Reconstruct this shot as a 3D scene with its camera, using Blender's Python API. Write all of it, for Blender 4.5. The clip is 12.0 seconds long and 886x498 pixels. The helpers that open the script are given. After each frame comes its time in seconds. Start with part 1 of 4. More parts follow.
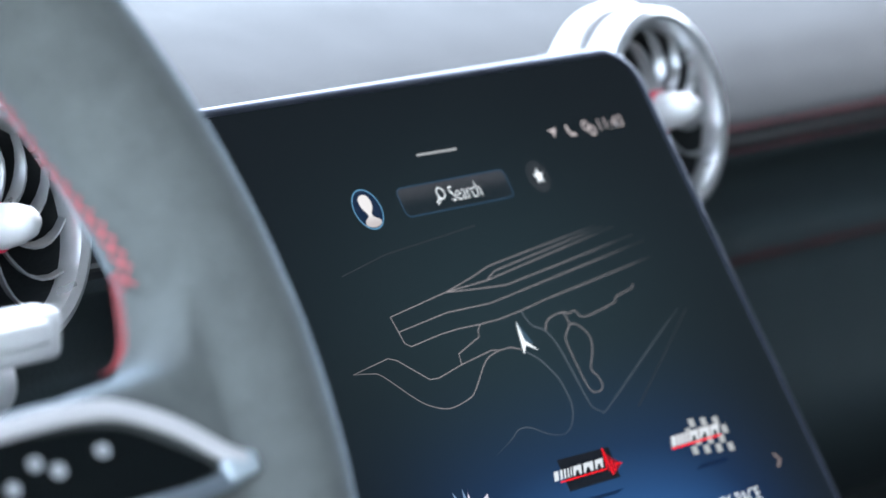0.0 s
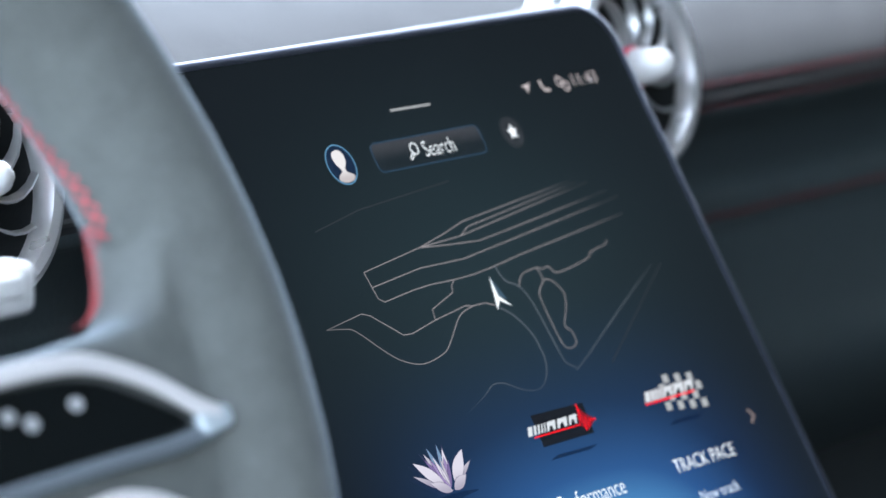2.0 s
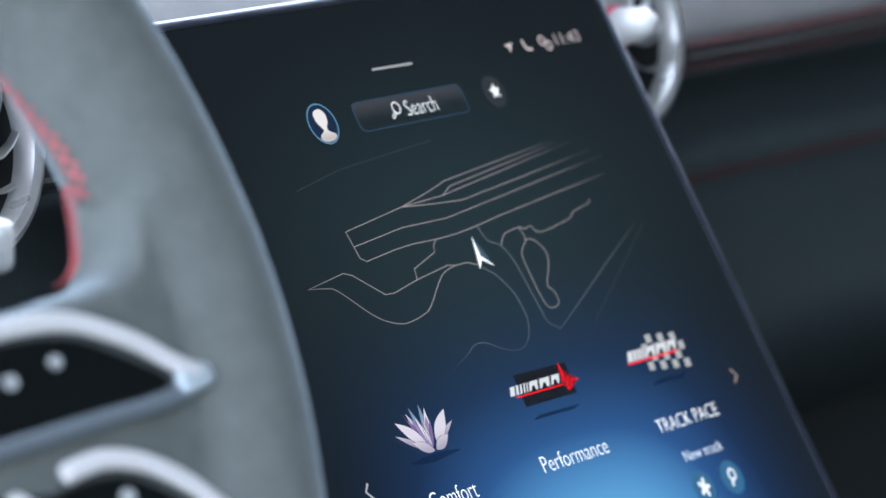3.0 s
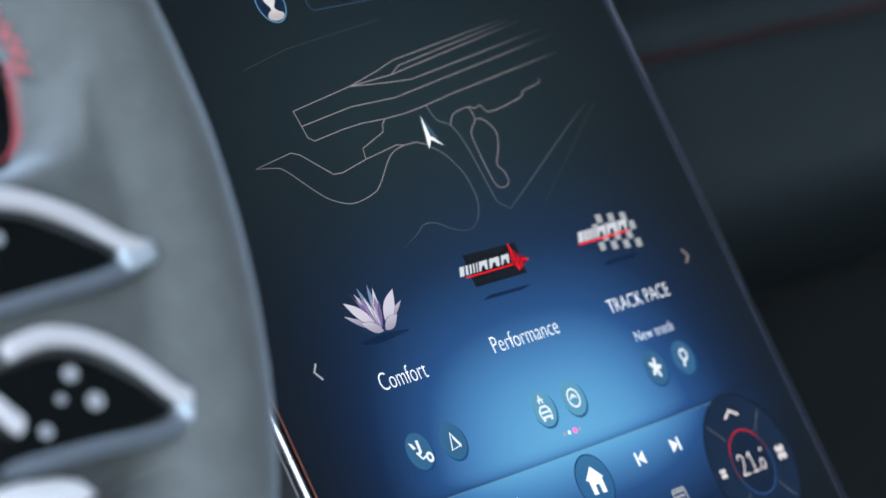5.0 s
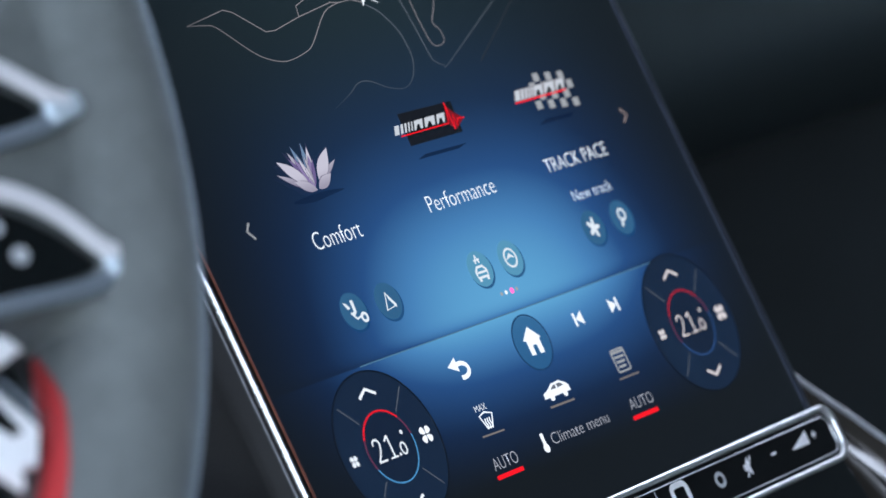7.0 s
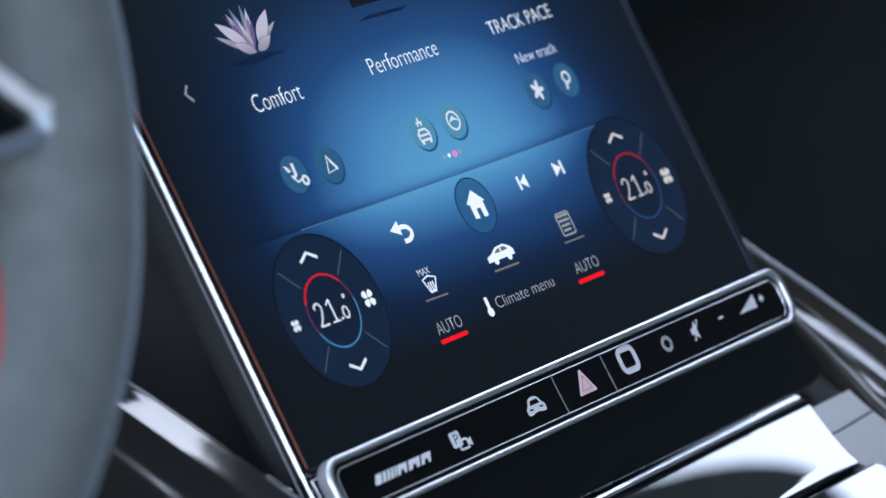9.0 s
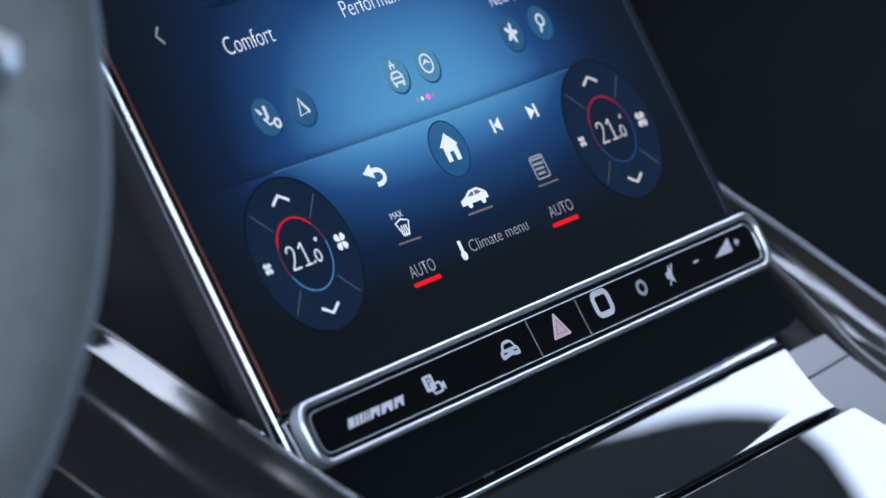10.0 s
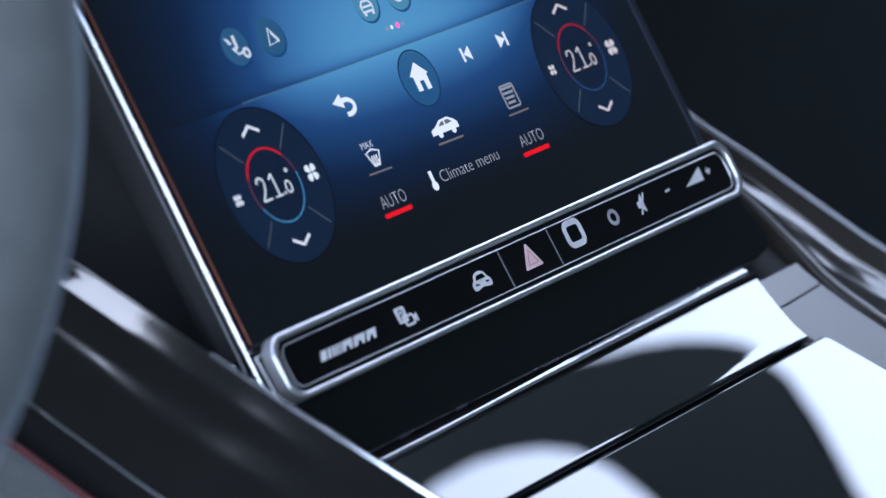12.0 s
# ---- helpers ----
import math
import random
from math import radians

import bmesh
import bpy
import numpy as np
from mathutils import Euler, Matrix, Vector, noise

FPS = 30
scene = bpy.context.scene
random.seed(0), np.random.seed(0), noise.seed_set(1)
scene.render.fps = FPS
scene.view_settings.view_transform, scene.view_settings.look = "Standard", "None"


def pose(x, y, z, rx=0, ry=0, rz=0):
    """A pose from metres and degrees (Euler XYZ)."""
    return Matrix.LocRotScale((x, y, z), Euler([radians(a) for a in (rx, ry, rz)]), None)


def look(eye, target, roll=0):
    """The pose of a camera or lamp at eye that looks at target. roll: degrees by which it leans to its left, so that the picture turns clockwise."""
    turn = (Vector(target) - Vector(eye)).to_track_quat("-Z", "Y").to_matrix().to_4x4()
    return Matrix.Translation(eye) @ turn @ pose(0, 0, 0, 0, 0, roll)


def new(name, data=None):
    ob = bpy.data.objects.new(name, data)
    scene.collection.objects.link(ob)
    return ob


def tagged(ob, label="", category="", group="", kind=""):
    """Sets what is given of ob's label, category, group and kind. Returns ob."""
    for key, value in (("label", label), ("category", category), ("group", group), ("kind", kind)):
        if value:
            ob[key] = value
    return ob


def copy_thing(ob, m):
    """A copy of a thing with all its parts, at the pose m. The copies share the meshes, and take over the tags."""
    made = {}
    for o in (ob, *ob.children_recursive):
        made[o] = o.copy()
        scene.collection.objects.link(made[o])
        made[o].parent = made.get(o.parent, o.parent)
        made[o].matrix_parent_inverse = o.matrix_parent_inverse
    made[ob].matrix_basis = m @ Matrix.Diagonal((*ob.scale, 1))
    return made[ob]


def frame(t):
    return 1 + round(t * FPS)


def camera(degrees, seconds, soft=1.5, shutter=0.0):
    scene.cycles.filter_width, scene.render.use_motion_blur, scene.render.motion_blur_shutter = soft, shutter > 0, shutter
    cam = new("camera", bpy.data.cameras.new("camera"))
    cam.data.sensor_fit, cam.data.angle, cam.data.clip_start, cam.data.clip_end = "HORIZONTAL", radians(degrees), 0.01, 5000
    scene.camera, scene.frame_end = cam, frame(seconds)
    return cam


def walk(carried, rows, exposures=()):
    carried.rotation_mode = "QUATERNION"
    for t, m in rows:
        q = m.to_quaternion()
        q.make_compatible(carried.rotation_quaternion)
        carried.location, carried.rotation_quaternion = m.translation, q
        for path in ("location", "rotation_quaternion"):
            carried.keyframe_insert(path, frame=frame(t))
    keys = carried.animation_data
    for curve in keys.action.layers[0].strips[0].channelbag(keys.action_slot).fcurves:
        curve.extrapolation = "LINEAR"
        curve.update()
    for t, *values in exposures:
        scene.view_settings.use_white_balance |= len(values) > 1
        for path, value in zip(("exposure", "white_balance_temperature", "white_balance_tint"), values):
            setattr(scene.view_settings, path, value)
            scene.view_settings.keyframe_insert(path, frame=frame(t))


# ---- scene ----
cam = camera(11.96, 12.0)
cam.data.dof.use_dof = True
cam.data.dof.focus_distance = 1.115
cam.data.dof.aperture_fstop = 13.0
ROWS = [
    (0, -0.95067, -0.63488, 0.85439, 81.0410, -0.1540, -53.9856),
    (0.5, -0.95110, -0.63459, 0.85390, 80.9712, -0.2124, -54.0611),
    (1, -0.95113, -0.63410, 0.85340, 80.8601, -0.1886, -54.1719),
    (1.5, -0.95024, -0.63410, 0.85294, 80.7125, -0.1852, -54.2444),
    (2, -0.94967, -0.63356, 0.85220, 80.5320, -0.1990, -54.3653),
    (2.5, -0.94829, -0.63344, 0.85147, 80.3122, -0.1960, -54.4508),
    (4.5, -0.94187, -0.63235, 0.84632, 79.0250, -0.2128, -54.9145),
    (5, -0.93969, -0.63272, 0.84527, 78.6190, -0.1310, -55.0727),
    (5.5, -0.93763, -0.63229, 0.84385, 78.2301, -0.2217, -55.2386),
    (6, -0.93469, -0.63149, 0.84126, 77.8337, -0.1302, -55.4527),
    (6.5, -0.93122, -0.63056, 0.83838, 77.4697, -0.1557, -55.5945),
    (7, -0.92824, -0.62948, 0.83647, 77.0254, -0.0248, -55.7969),
    (9, -0.91739, -0.62722, 0.82632, 75.5498, 0.2369, -56.4407),
    (9.5, -0.91498, -0.62672, 0.82337, 75.2809, 0.3414, -56.6055),
    (10, -0.91204, -0.62662, 0.82142, 74.9629, 0.2938, -56.6988),
    (10.5, -0.90958, -0.62584, 0.81929, 74.7163, 0.3016, -56.8125),
    (11, -0.90918, -0.62330, 0.81825, 74.4655, 0.3484, -57.0439),
    (11.5, -0.90804, -0.61960, 0.81850, 74.2226, 0.1919, -57.2193),
    (12, -0.90684, -0.61486, 0.81959, 73.9622, 0.3403, -57.4984),
]
walk(cam, [(t, pose(x, y, z, rx, ry, rz)) for t, x, y, z, rx, ry, rz in ROWS],
     exposures=[(0.0, 4.22, 6200, 5.5), (6.0, 3.88, 6100, 8.0), (9.0, 3.6, 5800, 9.0), (12.0, 3.46, 5600, 12.0)])

# ---- sky and sun ----
world = bpy.data.worlds.new("overcast_sky")
scene.world = world
world.use_nodes = True
wn = world.node_tree.nodes
sky = wn.new("ShaderNodeTexSky")
sky.sky_type = "NISHITA"
sky.sun_disc = False
sky.sun_elevation = radians(55)
sky.sun_rotation = radians(140)
sky.air_density = 1.0
sky.dust_density = 3.0
wn["Background"].inputs["Strength"].default_value = 0.15
haze = wn.new("ShaderNodeHueSaturation")
haze.inputs["Saturation"].default_value = 0.5
world.node_tree.links.new(sky.outputs["Color"], haze.inputs["Color"])
world.node_tree.links.new(haze.outputs["Color"], wn["Background"].inputs["Color"])
sun_data = bpy.data.lights.new("sun", "SUN")
sun_data.energy = 0.5
sun_data.angle = radians(40)
sun_data.color = (1.0, 0.97, 0.93)
sun = new("sun", sun_data)
sun.matrix_world = look((0.643, -0.766, 1.43), (0.0, 0.0, 0.0))


# ---- materials ----
def material(name, colour, rough=0.5, metal=0.0, coat=0.0, grain=0.0, scale=400.0, bump=0.0, spec=0.5, sheen=0.0, blotch=0.0, stretch=1.0, relief=0.0004, detail=5.0):
    """A surface with fine grain, slow blotches and relief."""
    m = bpy.data.materials.new(name)
    m.use_nodes = True
    n, l = m.node_tree.nodes, m.node_tree.links
    b = n["Principled BSDF"]
    b.inputs["Roughness"].default_value = rough
    b.inputs["Metallic"].default_value = metal
    b.inputs["Coat Weight"].default_value = coat
    b.inputs["Coat Roughness"].default_value = 0.006
    b.inputs["Coat IOR"].default_value = 1.52
    b.inputs["Specular IOR Level"].default_value = spec
    b.inputs["Sheen Weight"].default_value = sheen
    b.inputs["Sheen Roughness"].default_value = 0.3
    b.inputs["Sheen Tint"].default_value = (0.68, 0.84, 1.0, 1)
    b.inputs["Base Color"].default_value = (*colour, 1)
    tc = n.new("ShaderNodeTexCoord")
    fine = n.new("ShaderNodeTexNoise")
    fine.inputs["Scale"].default_value = scale
    fine.inputs["Detail"].default_value = detail
    if stretch != 1.0:
        along = n.new("ShaderNodeMapping")
        along.inputs["Scale"].default_value = (1.0, stretch, stretch)
        l.new(tc.outputs["Object"], along.inputs["Vector"])
        l.new(along.outputs["Vector"], fine.inputs["Vector"])
    else:
        l.new(tc.outputs["Object"], fine.inputs["Vector"])
    slow = n.new("ShaderNodeTexNoise")
    slow.inputs["Scale"].default_value = scale / 14
    slow.inputs["Detail"].default_value = 3
    l.new(tc.outputs["Object"], slow.inputs["Vector"])
    if grain or blotch:
        total = n.new("ShaderNodeMath")
        total.operation = "MULTIPLY_ADD"
        l.new(fine.outputs["Fac"], total.inputs[0])
        total.inputs[1].default_value = 2 * grain
        total.inputs[2].default_value = 1 - grain - blotch
        second = n.new("ShaderNodeMath")
        second.operation = "MULTIPLY_ADD"
        l.new(slow.outputs["Fac"], second.inputs[0])
        second.inputs[1].default_value = 2 * blotch
        l.new(total.outputs[0], second.inputs[2])
        mix = n.new("ShaderNodeVectorMath")
        mix.operation = "SCALE"
        mix.inputs[0].default_value = colour
        l.new(second.outputs[0], mix.inputs["Scale"])
        l.new(mix.outputs[0], b.inputs["Base Color"])
    if bump:
        bp = n.new("ShaderNodeBump")
        bp.inputs["Strength"].default_value = bump
        bp.inputs["Distance"].default_value = relief
        l.new(fine.outputs["Fac"], bp.inputs["Height"])
        l.new(bp.outputs[0], b.inputs["Normal"])
    rr = n.new("ShaderNodeMapRange")
    rr.inputs["To Min"].default_value = max(0.0, rough * 0.93)
    rr.inputs["To Max"].default_value = min(1.0, rough * 1.07)
    l.new(slow.outputs["Fac"], rr.inputs["Value"])
    l.new(rr.outputs[0], b.inputs["Roughness"])
    return m


GAIN = 0.14  # brightness of the display beside the daylight


def lit(name, colour, strength=1.0, alpha=1.0):
    """Lit parts of the display: they give off light."""
    m = bpy.data.materials.new(name)
    m.use_nodes = True
    b = m.node_tree.nodes["Principled BSDF"]
    b.inputs["Base Color"].default_value = (0.005, 0.005, 0.006, 1)
    b.inputs["Roughness"].default_value = 0.12
    b.inputs["Emission Color"].default_value = (*colour, 1)
    b.inputs["Emission Strength"].default_value = strength * GAIN
    b.inputs["Alpha"].default_value = alpha
    return m


SUEDE = material("grey_suede", (0.084, 0.092, 0.089), 0.92, grain=0.35, scale=1500, bump=0.5, sheen=0.38, blotch=0.3)
LEATHER = material("dark_leather", (0.021, 0.023, 0.026), 0.55, grain=0.12, scale=700, bump=0.3, blotch=0.02, spec=0.21)
DASHFACE = material("dash_leather", (0.049, 0.067, 0.075), 0.5, grain=0.2, scale=700, bump=0.35, blotch=0.15)
HEADLINER = material("grey_headliner", (0.1, 0.1, 0.098), 0.9, grain=0.2, scale=600, bump=0.3, blotch=0.2)
RAILGREY = material("grey_rail", (0.080, 0.089, 0.084), 0.9, grain=0.2, scale=12, blotch=0.35)
LINING = material("dark_lining", (0.025, 0.032, 0.037), 0.8, grain=0.2, scale=300, bump=0.3, blotch=0.3)
FACE = material("black_leather", (0.018, 0.0205, 0.022), 0.5, grain=0.2, scale=700, bump=0.35, blotch=0.15)
CHROME = material("polished_chrome", (0.86, 0.87, 0.9), 0.08, 1.0, scale=200)
SATIN = material("satin_silver", (0.72, 0.73, 0.76), 0.27, 1.0, grain=0.05, scale=900)
MATTE = material("matte_silver", (0.80, 0.795, 0.80), 0.48, 0.2, grain=0.04, scale=900)
DULL = material("dull_grey_edge", (0.09, 0.09, 0.093), 0.35, 0.7, scale=400)
LEDGE = material("satin_ledge", (0.052, 0.052, 0.045), 0.3, spec=0.65, grain=0.05, scale=400, blotch=0.1)
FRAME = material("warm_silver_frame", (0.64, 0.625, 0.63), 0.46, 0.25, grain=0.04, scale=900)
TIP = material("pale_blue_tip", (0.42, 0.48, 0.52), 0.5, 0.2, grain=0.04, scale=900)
# frame silver darkened bluish: its dim sky reflection is put into the colour
SKYSILVER = material("sky_tinted_silver", (0.24, 0.28, 0.32), 0.42, 0.6, grain=0.04, scale=900)
BARRIM = material("satin_rim", (0.76, 0.76, 0.77), 0.32, 0.8, grain=0.04, scale=900, blotch=0.03)
VENT = material("vent_silver", (0.72, 0.725, 0.74), 0.28, 0.68, grain=0.03, scale=900)
BLADE = material("blade_silver", (0.52, 0.525, 0.535), 0.28, 0.75, grain=0.03, scale=900)
BEZEL = material("dark_bezel", (0.115, 0.13, 0.175), 0.3, 0.85, grain=0.03, scale=900)
FLANK = material("gloss_black_flank", (0.030, 0.027, 0.023), 0.09, scale=75, spec=0.22, bump=1.0, stretch=0.55, relief=0.0010, detail=0.5)
WAVED = material("waved_piano_black", (0.0118, 0.0121, 0.0114), 0.07, scale=75, spec=1.0, bump=1.0, stretch=0.10, relief=0.0011, detail=1.0)
PIANO = material("piano_black", (0.0052, 0.0066, 0.0070), 0.01, coat=0.7, scale=60, spec=0.25)
CRESTGREY = material("grey_satin_crest", (0.3, 0.305, 0.32), 0.36, 0.8, grain=0.04, scale=900)
BEADMETAL = material("bright_bead", (0.62, 0.63, 0.66), 0.22, 0.6, scale=900)
GAPBLACK = material("gap_black", (0.004, 0.004, 0.0042), 0.7, scale=400, spec=0.2)
PLASTIC = material("black_plastic", (0.02, 0.02, 0.021), 0.45, grain=0.1, scale=900, bump=0.2)
GLASSBLACK = material("black_glass", (0.004, 0.0042, 0.0046), 0.06, scale=50)
EDGEGLINT = material("copper_edge", (0.27, 0.085, 0.05), 0.42, 0.5, scale=300)
THREAD = material("red_thread", (0.27, 0.045, 0.052), 0.7, grain=0.25, scale=2500, bump=0.4)
STITCH = material("soft_red_thread", (0.40, 0.085, 0.095), 0.8, grain=0.25, scale=2500, bump=0.4)
REDHIDE = material("red_leather", (0.3, 0.014, 0.016), 0.6, grain=0.3, scale=600, bump=0.4, blotch=0.15)
DARKRED = material("dark_red_piping", (0.075, 0.008, 0.009), 0.6, grain=0.2, scale=1500)
REDRING = material("red_anodised", (0.8, 0.04, 0.10), 0.4, 0.1, scale=500)
CARPET = material("black_carpet", (0.015, 0.016, 0.018), 0.95, grain=0.4, scale=900, bump=0.6)
PRINT = material("white_print", (0.75, 0.75, 0.76), 0.5, grain=0.05)
KEYPRINT = material("grey_key_print", (0.34, 0.35, 0.36), 0.5, grain=0.05)
WHITE = lit("white_light", (0.9, 0.92, 0.95), 0.6)
GREY = lit("grey_light", (0.55, 0.55, 0.56), 0.35)


REDPIX = lit("red_light", (0.95, 0.004, 0.012), 0.6)
BLUEPIX = lit("blue_light", (0.1, 0.35, 0.65), 0.5)
PINKPIX = lit("pink_light", (1.0, 0.12, 0.4), 0.9)
DIALPIX = lit("dial_light", (0.011, 0.029, 0.070), 0.32)
DARKPIX = lit("dark_light", (0.004, 0.006, 0.009), 0.3)
SHADEPIX = lit("shadow_light", (0.003, 0.012, 0.04), 0.5, 0.6)
VIOLET = lit("violet_light", (0.27, 0.20, 0.38), 0.5)
DISCPIX = lit("disc_light", (0.036, 0.125, 0.245), 0.5)
HOMEPIX = lit("home_key_light", (0.03, 0.12, 0.26), 0.5, 0.6)


def display_material():
    """The lit panel: nearly black, with blue glows on both sides of the dividing line."""
    m = bpy.data.materials.new("display_panel")
    m.use_nodes = True
    n, l = m.node_tree.nodes, m.node_tree.links
    b = n["Principled BSDF"]
    b.inputs["Base Color"].default_value = (0.002, 0.0022, 0.0025, 1)
    b.inputs["Roughness"].default_value = 0.07
    tc = n.new("ShaderNodeTexCoord")
    xyz = n.new("ShaderNodeSeparateXYZ")
    l.new(tc.outputs["Object"], xyz.inputs[0])

    def calc(op, a, c=0.0, clamp=False):
        k = n.new("ShaderNodeMath")
        k.operation, k.use_clamp = op, clamp
        for i, value in enumerate((a, c)):
            if isinstance(value, (int, float)):
                k.inputs[i].default_value = value
            else:
                l.new(value, k.inputs[i])
        return k.outputs[0]

    u, v = xyz.outputs["X"], xyz.outputs["Z"]

    def bell(width):
        q = calc("DIVIDE", calc("ADD", u, 0.001), width)
        q = calc("MULTIPLY", q, q)
        return calc("EXPONENT", calc("MULTIPLY", calc("POWER", q, 1.6), -1.0))

    spread = calc("ADD", calc("POWER", calc("DIVIDE", calc("SUBTRACT", u, 0.002), 0.080), 2.0), calc("POWER", calc("DIVIDE", calc("ADD", v, 0.028), 0.035), 2.0))
    pool = calc("MULTIPLY", calc("EXPONENT", calc("MULTIPLY", spread, -1.0)), bell(0.088))
    rise = calc("MULTIPLY", calc("POWER", calc("DIVIDE", calc("SUBTRACT", 0.052, v), 0.090, True), 1.55), bell(0.076))
    upper = calc("ADD", calc("MULTIPLY", pool, 0.45), calc("MULTIPLY", rise, 0.55))
    crease = calc("EXPONENT", calc("DIVIDE", calc("ADD", v, 0.0425), -0.0013))
    upper = calc("MULTIPLY", upper, calc("SUBTRACT", 1.0, calc("MULTIPLY", crease, 0.35)))
    lower = calc("POWER", calc("DIVIDE", calc("ADD", v, 0.086), 0.044, True), 1.55)
    lower = calc("MULTIPLY", lower, bell(0.076))
    above = calc("GREATER_THAN", v, -0.0425)
    s = calc("ADD", calc("MULTIPLY", upper, above), calc("MULTIPLY", lower, calc("SUBTRACT", 1.0, above)))
    ramp = n.new("ShaderNodeValToRGB")
    r = ramp.color_ramp
    # dark end lifted to include haze reflected in the glass
    r.elements[0].position, r.elements[0].color = 0.0, (0.0054, 0.0074, 0.0097, 1)
    r.elements[1].position, r.elements[1].color = 1.0, (0.115, 0.335, 0.54, 1)
    for at, colour in ((0.2, (0.0065, 0.0178, 0.051, 1)), (0.5, (0.018, 0.062, 0.178, 1)), (0.75, (0.060, 0.185, 0.38, 1))):
        e = r.elements.new(at)
        e.color = colour
    l.new(s, ramp.inputs[0])
    # the map's ground colour, palest in its middle; includes the glass's reflected veil
    far = calc("ADD", calc("POWER", calc("DIVIDE", u, 0.085), 2.0), calc("POWER", calc("DIVIDE", calc("SUBTRACT", v, 0.058), 0.05), 2.0))
    ground = n.new("ShaderNodeMix")
    ground.data_type, ground.blend_type = "RGBA", "ADD"
    l.new(calc("EXPONENT", calc("MULTIPLY", far, -1.0)), ground.inputs["Factor"])
    l.new(ramp.outputs[0], ground.inputs["A"])
    ground.inputs["B"].default_value = (0.0075, 0.0155, 0.0185, 1)
    l.new(ground.outputs["Result"], b.inputs["Emission Color"])
    b.inputs["Emission Strength"].default_value = 0.62 * GAIN
    return m


DISPLAY = display_material()


# ---- mesh helpers ----
def link(name, bm, mat, parent=None, label="", smooth=True):
    me = bpy.data.meshes.new(name)
    bm.normal_update()
    bm.to_mesh(me)
    bm.free()
    me.materials.append(mat)
    if smooth:
        me.polygons.foreach_set("use_smooth", [True] * len(me.polygons))
        me.set_sharp_from_angle(angle=radians(40))
        me.polygons.foreach_set("use_smooth", [len(p.vertices) < 9 for p in me.polygons])
    ob = new(name, me)
    if parent is not None:
        ob.parent = parent
    if label:
        tagged(ob, label)
    return ob


def part(name, bm, mat, parent, label="", smooth=True):
    return link(name, bm, mat, parent, label, smooth)


def thing(name, m, label, category, group="", kind=""):
    ob = new(name)
    ob.empty_display_size = 0.02
    ob.matrix_world = m
    return tagged(ob, label, category, group, kind)


def prism(points, front, back, bevel=0.0, segments=2):
    """A flat outline in x and z, drawn out from y = front to y = back."""
    bm = bmesh.new()
    ring = [bm.verts.new((x, front, z)) for x, z in points]
    face = bm.faces.new(ring)
    if abs(back - front) > 1e-7:
        out = bmesh.ops.extrude_face_region(bm, geom=[face])
        bmesh.ops.translate(bm, vec=(0, back - front, 0), verts=[g for g in out["geom"] if isinstance(g, bmesh.types.BMVert)])
    bmesh.ops.recalc_face_normals(bm, faces=bm.faces)
    if bevel:
        edges = [e for e in bm.edges if all(abs(p.co.y - front) < 1e-7 for p in e.verts)]
        bmesh.ops.bevel(bm, geom=edges, offset=bevel, segments=segments, profile=0.5, affect="EDGES")
    return bm


def rounded(x0, z0, x1, z1, r, steps=8):
    pts = []
    for cx, cz, a0 in ((x1 - r, z1 - r, 0), (x0 + r, z1 - r, 90), (x0 + r, z0 + r, 180), (x1 - r, z0 + r, 270)):
        for i in range(steps + 1):
            a = radians(a0 + 90 * i / steps)
            pts.append((cx + r * math.cos(a), cz + r * math.sin(a)))
    return pts


def disc(x, z, r, steps=48, ratio=1.0, start=0.0, end=360.0):
    return [(x + r * math.cos(radians(start + (end - start) * i / steps)), z + ratio * r * math.sin(radians(start + (end - start) * i / steps))) for i in range(steps)]


def ribbon(points, width, front, thick=0.00012, closed=False):
    """A band of even width along a line in x and z."""
    bm = bmesh.new()
    n = len(points)
    rows = []
    for i, (x, z) in enumerate(points):
        a = points[(i - 1) % n] if closed or i else points[0]
        b = points[(i + 1) % n] if closed or i < n - 1 else points[-1]
        d = Vector((b[0] - a[0], b[1] - a[1])).normalized()
        o = Vector((-d.y, d.x)) * width / 2
        rows.append((bm.verts.new((x + o.x, front, z + o.y)), bm.verts.new((x - o.x, front, z - o.y))))
    for i in range(n if closed else n - 1):
        p, q = rows[i], rows[(i + 1) % n]
        bm.faces.new((p[0], p[1], q[1], q[0]))
    out = bmesh.ops.extrude_face_region(bm, geom=list(bm.faces))
    bmesh.ops.translate(bm, vec=(0, thick, 0), verts=[g for g in out["geom"] if isinstance(g, bmesh.types.BMVert)])
    bmesh.ops.recalc_face_normals(bm, faces=bm.faces)
    return bm


def smooth_line(points, n=6, closed=False):
    """A Catmull-Rom curve through the points, of any dimension."""
    p = [Vector(q) for q in points]
    out = []
    m = len(p)
    for i in range(m if closed else m - 1):
        a, b, c, d = (p[(i + k) % m] if closed else p[min(max(i + k, 0), m - 1)] for k in (-1, 0, 1, 2))
        for j in range(n):
            t = j / n
            out.append(0.5 * (2 * b + (c - a) * t + (2 * a - 5 * b + 4 * c - d) * t * t + (3 * b - a - 3 * c + d) * t ** 3))
    if not closed:
        out.append(p[-1])
    return [tuple(q) for q in out]


